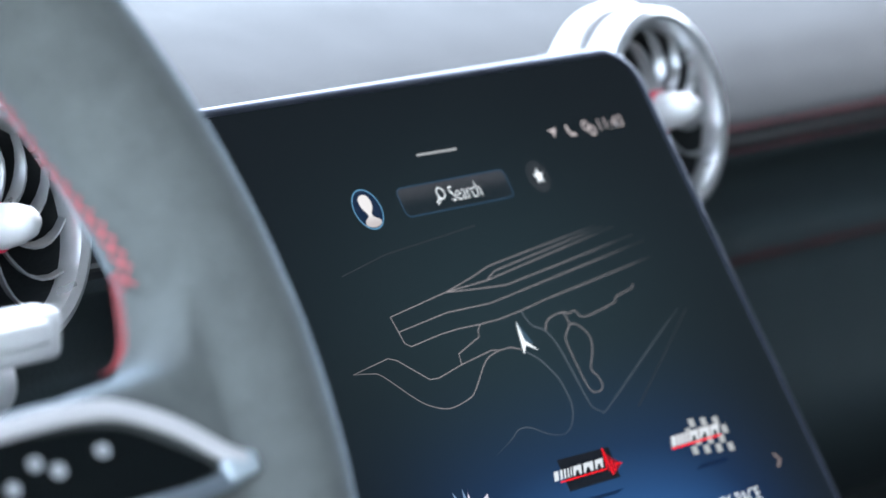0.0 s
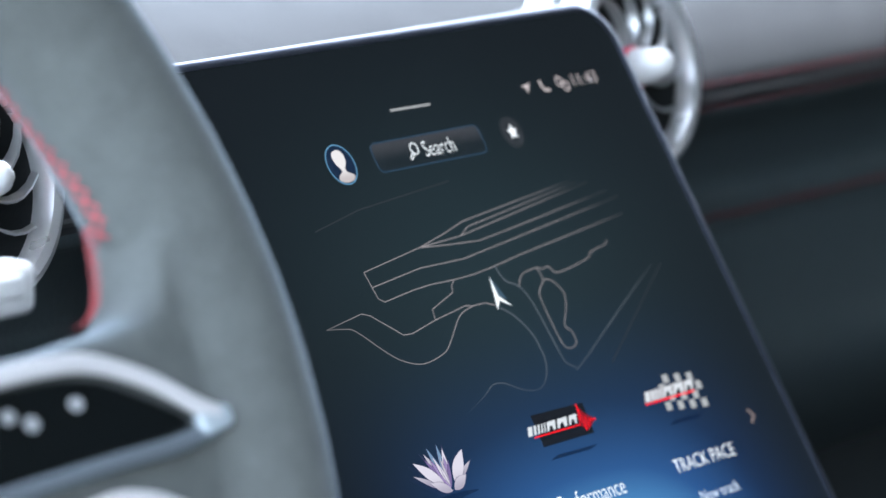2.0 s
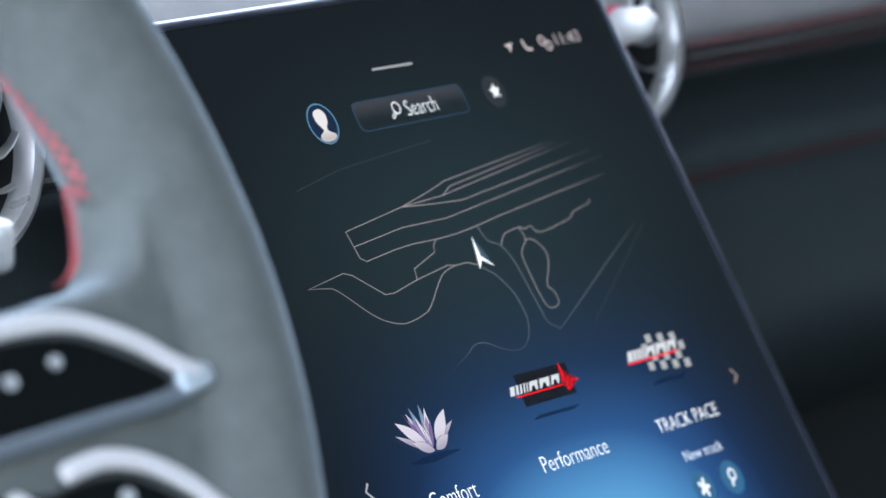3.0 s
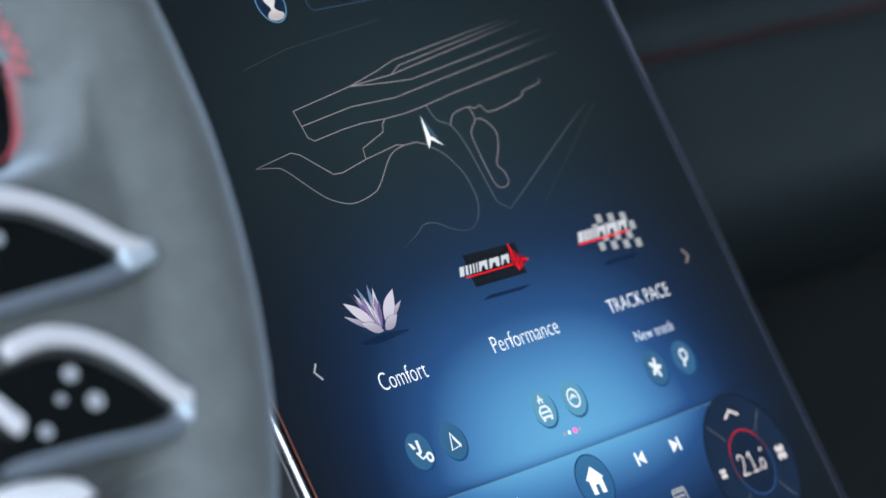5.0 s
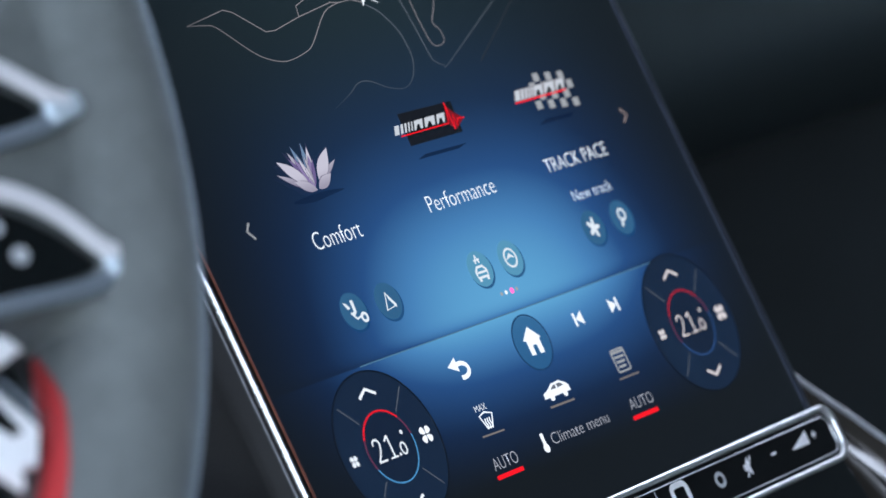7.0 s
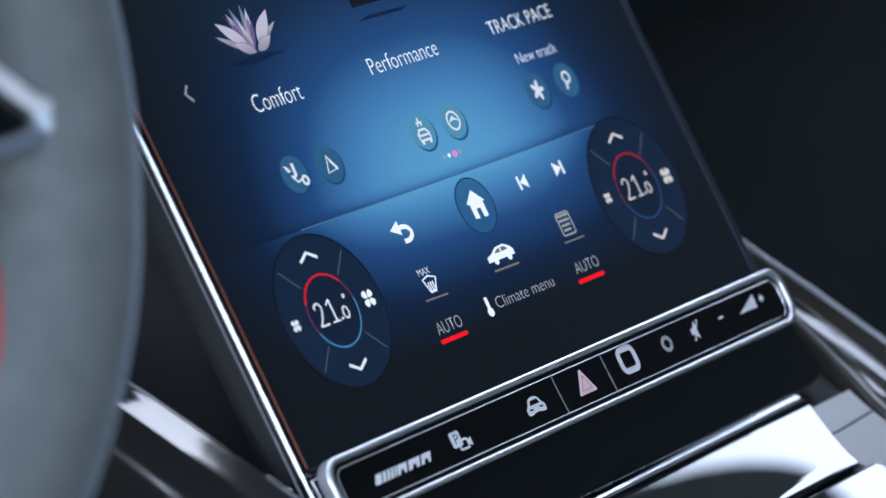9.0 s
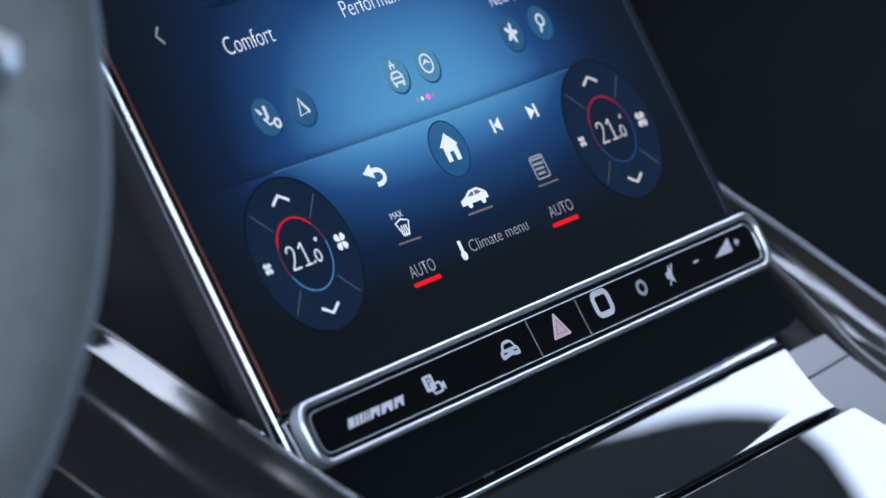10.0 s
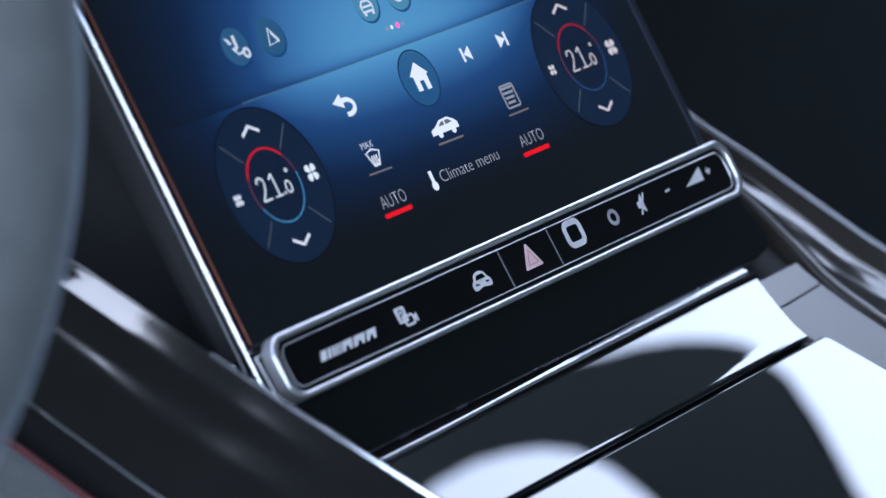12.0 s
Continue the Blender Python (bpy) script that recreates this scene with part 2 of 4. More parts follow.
def tube(points, radius, sides=12, closed=False, flat=1.0):
    """A round bar along 3D points; radius may be a list."""
    bm = bmesh.new()
    n = len(points)
    P = [Vector(q) for q in points]
    rings = []
    side = None
    for i in range(n):
        a = P[(i - 1) % n] if closed or i else P[0]
        b = P[(i + 1) % n] if closed or i < n - 1 else P[-1]
        d = (b - a).normalized()
        if side is None:
            side = d.orthogonal().normalized()
        side = (side - d * side.dot(d)).normalized()
        up = d.cross(side)
        r = radius[i] if isinstance(radius, (list, tuple)) else radius
        rings.append([bm.verts.new(P[i] + side * r * math.cos(2 * math.pi * k / sides) + up * r * flat * math.sin(2 * math.pi * k / sides)) for k in range(sides)])
    for i in range(n if closed else n - 1):
        p, q = rings[i], rings[(i + 1) % n]
        for k in range(sides):
            bm.faces.new((p[k], p[(k + 1) % sides], q[(k + 1) % sides], q[k]))
    if not closed:
        bm.faces.new(rings[0][::-1])
        bm.faces.new(rings[-1])
    bmesh.ops.recalc_face_normals(bm, faces=bm.faces)
    return bm


def lathe(profile, steps=64):
    """A body turned round the y axis from (radius, y) pairs."""
    bm = bmesh.new()
    rings = []
    for r, y in profile:
        if r < 1e-6:
            rings.append([bm.verts.new((0, y, 0))])
        else:
            rings.append([bm.verts.new((r * math.cos(2 * math.pi * k / steps), y, r * math.sin(2 * math.pi * k / steps))) for k in range(steps)])
    for p, q in zip(rings, rings[1:]):
        for k in range(steps):
            a, b = (p[k % len(p)], p[(k + 1) % steps % len(p)])
            c, d = (q[(k + 1) % steps % len(q)], q[k % len(q)])
            loop = [x for i, x in enumerate((a, b, c, d)) if x not in (a, b, c, d)[:i]]
            if len(loop) > 2:
                bm.faces.new(loop)
    bmesh.ops.recalc_face_normals(bm, faces=bm.faces)
    return bm


def loft(sections, close_ends=True):
    """A skin over sections with equal numbers of points."""
    bm = bmesh.new()
    rows = [[bm.verts.new(p) for p in s] for s in sections]
    for p, q in zip(rows, rows[1:]):
        for a, b, c, d in zip(p, p[1:], q[1:], q):
            bm.faces.new((a, b, c, d))
    bmesh.ops.recalc_face_normals(bm, faces=bm.faces)
    return bm


def slab(x0, x1, y0, y1, z0, z1, bevel=0.0):
    bm = bmesh.new()
    bmesh.ops.create_cube(bm, size=1.0, matrix=Matrix.Translation(((x0 + x1) / 2, (y0 + y1) / 2, (z0 + z1) / 2)) @ Matrix.Diagonal((x1 - x0, y1 - y0, z1 - z0, 1)))
    if bevel:
        bmesh.ops.bevel(bm, geom=list(bm.edges), offset=bevel, segments=3, profile=0.5, affect="EDGES")
    return bm


def join(*many):
    bm = bmesh.new()
    for other in many:
        me = bpy.data.meshes.new("joined")
        other.to_mesh(me)
        other.free()
        bm.from_mesh(me)
        bpy.data.meshes.remove(me)
    return bm


def lettering(text, box, mat, parent, front, name="lettering", thin=-0.012):
    """Words set in the built-in font, fitted into box = (x0, z0, x1, z1)."""
    curve = bpy.data.curves.new(name, "FONT")
    curve.body = text
    curve.resolution_u = 4
    curve.offset = thin
    ob = bpy.data.objects.new(name, curve)
    me = bpy.data.meshes.new_from_object(ob)
    bpy.data.objects.remove(ob)
    bpy.data.curves.remove(curve)
    bm = bmesh.new()
    bm.from_mesh(me)
    bpy.data.meshes.remove(me)
    xs, ys = [v.co.x for v in bm.verts], [v.co.y for v in bm.verts]
    x0, z0, x1, z1 = box
    if x1 is None:
        x1 = x0 + (max(xs) - min(xs)) / (max(ys) - min(ys)) * (z1 - z0) * 0.95
    for v in bm.verts:
        v.co = (x0 + (v.co.x - min(xs)) / (max(xs) - min(xs)) * (x1 - x0), front, z0 + (v.co.y - min(ys)) / (max(ys) - min(ys)) * (z1 - z0))
    return part(name, bm, mat, parent, smooth=False)


MM = 0.001


def mm(points):
    return [(x * MM, z * MM) for x, z in points]


# ---- the closing walls of the cabin, unseen, placed to shape light and reflections ----
floor = tagged(link("floor", slab(-1.6, 0.86, -1.3, 1.0, -0.02, 0.0), CARPET), "black carpeted cabin floor", "floor", kind="structure")


def side_board(points, x0, x1):
    """A board in the plane of the car's side, outlined in y and z."""
    bm = prism(points, 0.0, x1 - x0)
    bmesh.ops.transform(bm, matrix=Matrix(((0, 1, 0, x0), (1, 0, 0, 0), (0, 0, 1, 0), (0, 0, 0, 1))), verts=bm.verts)
    bmesh.ops.recalc_face_normals(bm, faces=bm.faces)
    return bm


# unseen board, outlined to give the dark shape mirrored in the console lid
REFLECTED_RAIL = [(-0.10, 0.945), (-0.042, 0.941), (-0.022, 0.935), (-0.004, 0.930), (0.02, 0.926), (0.046, 0.931), (0.058, 0.941), (0.072, 0.957), (0.086, 0.978), (0.096, 0.997), (0.115, 1.03), (0.140, 1.07), (0.155, 1.11), (0.165, 1.148), (0.118, 1.148), (0.116, 1.125), (0.107, 1.094), (0.097, 1.074), (0.086, 1.057), (0.072, 1.043), (0.053, 1.034), (0.03, 1.029), (-0.10, 1.036)]
wall_right = tagged(link("wall_right", slab(0.80, 0.806, -1.3, 1.0, 0.0, 0.86), LINING, smooth=False), "unseen black side wall, low so the console mirrors sky above it", "wall", kind="structure")
# added tall panel: without it the display would mirror bright sky
part("rear_panel", slab(0.80, 0.806, -1.3, -0.101, 0.861, 1.45), LINING, wall_right, "unseen black panel that keeps sky out of the display's reflection", smooth=False)
part("window_rail", side_board(REFLECTED_RAIL, 0.80, 0.806), RAILGREY, wall_right, "unseen grey board shaped to darken the console's reflection", smooth=False)
wall_rear = tagged(link("wall_rear", slab(-0.75, 0.80, -1.3, -1.2, 0.0, 1.45, 0.01), LINING), "unseen plain black wall closing the rear of the cabin", "wall", kind="structure")

# unseen roof; front edge and notch are cut to steer light and reflections
roof = prism([(-0.62, -1.3), (0.79, -1.3), (0.79, 0.125), (0.085, 0.125), (0.085, -0.027), (-0.07, -0.027), (-0.07, 0.14), (-0.16, 0.20), (-0.62, 0.20)], 0.0, 0.03)
bmesh.ops.transform(roof, matrix=Matrix(((1, 0, 0, 0), (0, 0, 1, 0), (0, 1, 0, 1.15), (0, 0, 0, 1))), verts=roof.verts)
bmesh.ops.recalc_face_normals(roof, faces=roof.faces)
ceiling = tagged(link("ceiling", roof, HEADLINER, smooth=False), "unseen dark grey headliner, notched to shape light and reflections", "ceiling", kind="structure")

# ---- dashboard ----
dash = thing("dashboard", pose(0, 0.12, 0.6735), "dark leather dashboard with twin red seams", "dashboard")
XS = [-0.75 + 1.55 * i / 24 for i in range(25)]


def dash_section(x):
    return [(x, 0.35, -0.6715), (x, 0.33, -0.30), (x, 0.115, -0.19), (x, 0.029, -0.13), (x, 0.0215, -0.085), (x, 0.021, -0.062), (x, 0.019, -0.055), (x, 0.019, -0.048), (x, 0.022, -0.040), (x, 0.012, -0.024), (x, -0.002, -0.014), (x, -0.010, -0.011), (x, -0.014, -0.006)]


def pad_section(x):
    return [(x, -0.014, -0.006), (x, -0.0136, 0.002), (x, -0.0095, 0.0085), (x, -0.001, 0.0175), (x, 0.014, 0.029), (x, 0.045, 0.043), (x, 0.09, 0.054), (x, 0.25, 0.078), (x, 0.5, 0.07), (x, 0.7, 0.0)]


part("front_face", loft([smooth_line(dash_section(x), 4) for x in XS]), DASHFACE, dash, "black leather lower face")
part("top_pad", loft([smooth_line(pad_section(x), 4) for x in XS]), LEATHER, dash, "grey leather top pad")


def seam(name, y, z, lean, x0=0.0, x1=0.79, step=0.0042, size=0.0007, mat=THREAD):
    """A row of single slanting stitches across the dashboard."""
    many = []
    me = bmesh.new()
    x = x0
    while x < x1:
        a, b = Vector((x, y, z)), Vector((x + step * 0.8, y + 0.0002, z + lean))
        side = Vector((0, -0.45, 0.9)) * size
        q = [a - side * 0.6, a + side * 0.6, b + side * 0.6, b - side * 0.6]
        low = [me.verts.new(p) for p in q]
        top = me.verts.new((a + b) / 2 + Vector((0, -0.0009, 0.0004)))
        for k in range(4):
            me.faces.new((low[k], low[(k + 1) % 4], top))
        x += step
    bmesh.ops.recalc_face_normals(me, faces=me.faces)
    ob = part(name, me, mat, dash, "red seam stitching", smooth=False)
    tagged(ob, kind="stuff")
    return ob


seam("upper_seam", -0.0142, 0.0015, 0.0006)
seam("lower_seam", -0.0144, -0.0065, 0.0006)
part("seam_fold", tube([(x, -0.0130, -0.0028) for x in XS], 0.0016, 8), FACE, dash)
part("lower_piping", tube([(x, 0.0195, -0.0530) for x in XS], 0.0013, 8), DARKRED, dash, "dark red piping")

# ---- centre console ----
console = thing("centre_console", pose(0, 0, 0), "gloss black centre console with bright edges", "console")
CC, CS = math.cos(radians(20)), math.sin(radians(20))


def on_console(x, d, h=0.0):
    """x across, d metres back along the slope, h proud of it."""
    return (x, -0.071 - d * CC - h * CS, 0.482 - d * CS + h * CC)


def console_panel(points, thick=0.006, bevel=0.0012):
    """A gloss panel lying in the console's slope, outlined in x and d."""
    bm = bmesh.new()
    face = bm.faces.new([bm.verts.new(on_console(x, d)) for x, d in points])
    rim = list(bm.edges)
    out = bmesh.ops.extrude_face_region(bm, geom=[face])
    bmesh.ops.translate(bm, vec=Vector(on_console(0, 0, -thick)) - Vector(on_console(0, 0, 0)), verts=[g for g in out["geom"] if isinstance(g, bmesh.types.BMVert)])
    bmesh.ops.recalc_face_normals(bm, faces=bm.faces)
    bmesh.ops.bevel(bm, geom=[e for e in rim if e.is_valid], offset=bevel, segments=4, profile=0.5, affect="EDGES")
    return bm


def strip_surface():
    """The gloss strip: slanted end, and a lower edge that lifts a little towards that end."""
    def end(d):
        return float(np.interp(d, (0.0018, 0.0088, 0.0155, 0.0222, 0.0287), (0.1055, 0.1005, 0.0960, 0.0920, 0.0890)))

    def lift(x, d):
        w = float(np.interp(x, (0.012, 0.09), (0.0, 0.0055)))
        return 0.05 * max(0.0, d - 0.0287 + w)

    rows = []
    for d, sink in [(0.0018, -0.006), (0.0018, -0.0002), (0.0019, 0.0), (0.0026, 0.0)] + [(0.0026 + 0.00128 * k, 0.0) for k in range(1, 20)] + [(0.0282, 0.0), (0.0285, -0.0002), (0.0287, -0.0006), (0.0287, -0.006)]:
        xs = [-0.1045 + (end(d) + 0.1042) * k / 40 for k in range(41)]
        near = max(0.0, 1.0 - (d - 0.0018) / 0.004)
        rows.append([on_console(x, d - near * float(np.interp(x, (-0.1, 0.0, 0.105), (0.0012, 0.0009, 0.0))), sink + lift(x, d)) for x in xs] + [on_console(end(d), d, sink - 0.0004), on_console(end(d) + 0.0001, d, -0.006)])
    return loft(rows)


LID = rounded(-0.1045, 0.0298, 0.0965, 0.34, 0.003, 5)
part("front_strip", strip_surface(), PIANO, console, "gloss black strip below the display")


def bead_rows():
    """A thin flat bead above the strip, widening and twisting slightly across the car."""
    rows = []
    for k in range(33):
        x = -0.104 + 0.208 * k / 32
        d = float(np.interp(x, (-0.1, -0.05, 0.044, 0.105), (0.0002, 0.0, -0.0016, -0.0028)))
        w = float(np.interp(x, (-0.105, -0.03, 0.03, 0.105), (0.0002, 0.0003, 0.0010, 0.0021)))
        slope = float(np.interp(x, (-0.105, -0.02, 0.03, 0.055, 0.105), (-0.08, -0.07, -0.01, 0.0, 0.012)))
        rows.append([on_console(x, d + w * a, 0.0012 + w * a * slope + b) for a, b in ((-1.0, -0.005), (-1.0, -0.0004), (-0.9, -0.0001), (-0.75, 0.0), (0.0, 0.0), (0.75, 0.0), (0.9, -0.0001), (1.0, -0.0004), (1.0, -0.005))])
    return rows


part("strip_trim", loft(bead_rows()), BEADMETAL, console, "thin bright bead")
part("front_lip", console_panel([(-0.104, -0.006), (0.1085, -0.006), (0.1070, 0.0004), (-0.104, 0.0004)], bevel=0.0004), GAPBLACK, console, "black sliver under the display", smooth=False)
part("lid", console_panel(LID, bevel=0.0014), PIANO, console, "gloss black sliding lid")
base = bmesh.new()
bmesh.ops.create_cube(base, size=1.0, matrix=Matrix.Translation(on_console(0, 0.12, -0.0125)) @ pose(0, 0, 0, 20) @ Matrix.Diagonal((0.226, 0.44, 0.012, 1)))
part("base", base, PIANO, console)
part("plinth", slab(-0.15, 0.15, -0.45, 0.13, 0.0, 0.36, 0.01), PLASTIC, console)
CREST = ((0.12, 0.575), (0.05, 0.548), (0.0, 0.5362), (-0.02, 0.5288), (-0.037, 0.5214), (-0.052, 0.5148), (-0.066, 0.509), (-0.098, 0.4968), (-0.116, 0.490), (-0.2, 0.4575), (-0.32, 0.412), (-0.42, 0.375))
CRESTLINE = smooth_line(CREST, 4)


OUTER = ((0.12, 0.576), (0.05, 0.5445), (0.0, 0.5205), (-0.0247, 0.5079), (-0.041, 0.5005), (-0.0543, 0.4940), (-0.0731, 0.4847), (-0.0858, 0.4788), (-0.12, 0.4655), (-0.2, 0.436), (-0.42, 0.355))
OUTERLINE = smooth_line(OUTER, 4)


def flank_loft(side, row, along):
    return loft([[(side * x, y, z + h) for x, h in smooth_line(row, 4)] for y, z in along])


part("left_flank", flank_loft(-1, ((0.1075, -0.032), (0.113, -0.027), (0.1165, -0.015), (0.1205, -0.003), (0.1238, 0.0), (0.1252, -0.0003), (0.1268, -0.0010), (0.1295, -0.0021), (0.1322, -0.0032), (0.1340, -0.0043), (0.136, -0.0055), (0.141, -0.0084), (0.148, -0.0124), (0.155, -0.0163), (0.160, -0.019)), CRESTLINE), WAVED, console, "gloss black raised flank")


def groove(d):
    """Where the groove beside the right ledge lies, d metres down the slope."""
    return float(np.interp(d, (-0.03, -0.014, -0.002, 0.007, 0.016, 0.026, 0.037, 0.06), (0.1410, 0.1362, 0.1316, 0.1276, 0.1246, 0.1222, 0.1206, 0.1196)))


def right_section(y):
    g = groove(-(y + 0.071) / CC) + 0.0012
    w = 0.1585 - g
    return ((g, -0.012), (g + 0.0005, -0.007), (g + 0.002, -0.0036), (g + 0.3 * w, -0.0037), (g + 0.6 * w, -0.0037), (g + 0.8 * w, -0.0032), (0.1585, 0.0), (0.162, -0.0015), (0.164, -0.006), (0.165, -0.019))


part("right_flank", loft([[(x, y, z + h) for x, h in smooth_line(right_section(y), 4)] for y, z in OUTERLINE]), FLANK, console, "gloss black flank")
part("left_crest_bead", tube([(-0.1243, y, z + 0.0002) for y, z in CRESTLINE if y < -0.046], 0.0008, 8), CHROME, console, "thin chrome bead")
part("right_crest_bead", tube([(0.1592, y, z - 0.0004) for y, z in OUTERLINE], 0.0012, 12), CRESTGREY, console, "thin satin bead")
part("side_ledge", loft([[on_console(x, d, h) for x, h in ((0.088, -0.004), (0.089, -0.0016), (0.0902, -0.0010), (0.0915, -0.0008), (groove(d) - 0.0015, -0.0008), (groove(d) - 0.0008, -0.0014), (groove(d) - 0.0004, -0.008))] for d in (0.0027, 0.005, 0.008, 0.016, 0.026, 0.037, 0.06, 0.1, 0.2, 0.34)]), LEDGE, console, "gloss black ledge")
part("ledge_gap", loft([[on_console(x, d, h) for x, h in ((0.088, -0.006), (0.0915, -0.0035), (groove(d) - 0.001, -0.0035), (groove(d) - 0.0004, -0.008))] for d in (-0.03, -0.02, -0.012, -0.005, 0.0, 0.0030)]), GAPBLACK, console)
part("ledge_seam", tube([on_console(x, d, -0.0009) for x, d in ((0.092, 0.0143), (0.1025, 0.0143), (0.1125, 0.0139), (0.1235, 0.0134))], 0.0004, 8), GAPBLACK, console)
part("left_lower_bead", tube([(-0.1605, y, z - 0.0185) for y, z in CRESTLINE], 0.0004, 8), CHROME, console, "thin chrome bead")
part("left_gap_lining", flank_loft(-1, ((0.159, -0.0195), (0.160, -0.030), (0.163, -0.032), (0.166, -0.030)), CRESTLINE), GAPBLACK, console)
for side, along in ((-1, CRESTLINE), (1, OUTERLINE)):
    part("knee_pad", flank_loft(side, ((0.165, -0.031), (0.167, -0.028), (0.174, -0.0275), (0.19, -0.034), (0.215, -0.055), (0.235, -0.10), (0.24, -0.18), (0.24, -0.30)), along), SUEDE, console, "grey suede knee pad")
part("pad_piping", tube([(-0.1665, y, z - 0.0275) for y, z in CRESTLINE], 0.0011, 8), DARKRED, console, "red piping")

# ---- touchscreen ----
screen = thing("touchscreen", pose(0, 0, 0.60, -31), "upright black touchscreen showing map, themes and climate dials", "touchscreen")


def hoop(outer, inner, front, back):
    """A flat ring between two outlines with equal numbers of points."""
    bm = bmesh.new()
    rows = [[bm.verts.new((x, y, z)) for x, z in line] for line, y in ((inner, front), (outer, front), (outer, back), (inner, back))]
    n = len(outer)
    for p, q in zip(rows, rows[1:] + rows[:1]):
        for k in range(n):
            bm.faces.new((p[k], p[(k + 1) % n], q[(k + 1) % n], q[k]))
    bmesh.ops.recalc_face_normals(bm, faces=bm.faces)
    return bm


def outline(grow, low=-0.0995):
    """The display's outline: large radius above, tight corners below."""
    x, top, bottom, r, q = 0.1130 + grow, 0.1352 + grow, low - grow, 0.0145 + grow, 0.0012
    pts = []
    for cx, cz, rad, a0 in ((x - r, top - r, r, 0), (-x + r, top - r, r, 90), (-x + q, bottom + q, q, 180), (x - q, bottom + q, q, 270)):
        for k in range(11):
            a = radians(a0 + 9 * k)
            pts.append((cx + rad * math.cos(a), cz + rad * math.sin(a)))
    return pts


part("glass_panel", prism(outline(0.0), 0.0, 0.0011, 0.0004), DISPLAY, screen, "glossy black display glass")


def band(steps, low):
    """A frame round the display from (growth of the outline, depth) steps."""
    bm = bmesh.new()
    rows = [[bm.verts.new((x, y, z)) for x, z in outline(g, low)] for g, y in steps]
    n = len(rows[0])
    for p, q in zip(rows, rows[1:]):
        for k in range(n):
            bm.faces.new((p[k], p[(k + 1) % n], q[(k + 1) % n], q[k]))
    bmesh.ops.recalc_face_normals(bm, faces=bm.faces)
    return bm


part("frame", band([(0.0001, 0.0002), (0.0005, 0.0004), (0.0008, 0.0009), (0.0008, 0.0014), (0.0005, 0.0019), (0.0001, 0.0021), (-0.004, 0.0021)], -0.1340), SATIN, screen, "satin silver edge frame")
part("back_line", band([(-0.004, 0.0034), (0.0001, 0.0034), (0.0003, 0.0036), (0.0003, 0.0038), (0.0001, 0.0040), (-0.004, 0.0040)], -0.1340), DULL, screen, "thin silver line")
part("housing", join(prism(outline(-0.0004, -0.1340), 0.0022, 0.0090), prism(outline(-0.006, -0.126), 0.0089, 0.016), slab(-0.09, 0.09, 0.015, 0.10, -0.12, 0.05)), PLASTIC, screen, "black plastic back housing")
bezel = bmesh.new()
rows = [[bezel.verts.new((x, y, z)) for x, z in (outline(g)[33:] + outline(g)[:20])] for g, y in ((-0.0020, 0.0002), (-0.0020, -0.0002), (-0.0013, -0.0005), (-0.0004, -0.0005), (0.0004, -0.0002), (0.0009, 0.0003), (0.0011, 0.0009), (0.0010, 0.0014), (-0.0003, 0.0014))]
for p, q in zip(rows, rows[1:]):
    for a, b, c, d in zip(p, p[1:], q[1:], q):
        bezel.faces.new((a, b, c, d))
bmesh.ops.recalc_face_normals(bezel, faces=bezel.faces)
part("bezel", bezel, BEZEL, screen, "dark satin metal bezel")
# the bezel edge's brownish reflection, drawn as a coloured line
part("copper_edge", tube([(-0.1113, -0.0002, -0.0985), (-0.1113, -0.0002, 0.118)], 0.00022, 8), EDGEGLINT, screen, "thin copper-coloured line for the bezel edge's reflection")
part("edge_border", ribbon([(-0.1122, -0.099), (-0.1122, 0.118)], 0.0014, -0.0002), GLASSBLACK, screen)
FLARE = [(-0.1128, -0.1003), (-0.1128, -0.1345), (0.1130, -0.1342)] + [(x, z) for x, z in smooth_line([(0.1190, -0.1334), (0.1214, -0.1325), (0.1220, -0.1310), (0.1204, -0.1231), (0.1178, -0.1146), (0.1150, -0.1003)], 4)]
part("lower_panel", prism(FLARE, 0.0002, 0.006, 0.0006), PIANO, screen, "gloss black lower panel")
part("corner_trim", tube([(-0.1056, -0.0001, -0.1016), (-0.1116, -0.0001, -0.1018), (-0.1108, -0.0001, -0.1130)], 0.0003, 8), MATTE, screen, "thin bright corner trim")

# what the display shows
F1, F2, F3 = -0.00008, -0.00016, -0.00024


def flat(name, points, mat, layer=F2, label=""):
    return part(name, prism(points, layer, layer + 0.00005), mat, screen, label, smooth=False)


def line(name, points, width, mat, layer=F2, closed=False):
    return part(name, ribbon(points, width, layer, 0.00005, closed), mat, screen, smooth=False)


def words(text, x0, z0, x1, z1, mat=WHITE, layer=F2, thin=-0.014):
    return lettering(text, (x0 * MM, z0 * MM, None if x1 is None else x1 * MM, z1 * MM), mat, screen, layer, thin=thin)


# search row and status row
line("drag_handle", mm([(-9.4, 112.6), (9.4, 112.4)]), 0.00062, GREY)
line("search_outline", rounded(-0.0256, 0.0953, 0.0258, 0.1040, 0.0022, 5), 0.0003, lit("pill_edge_light", (0.06, 0.14, 0.25), 0.22), F2, True)


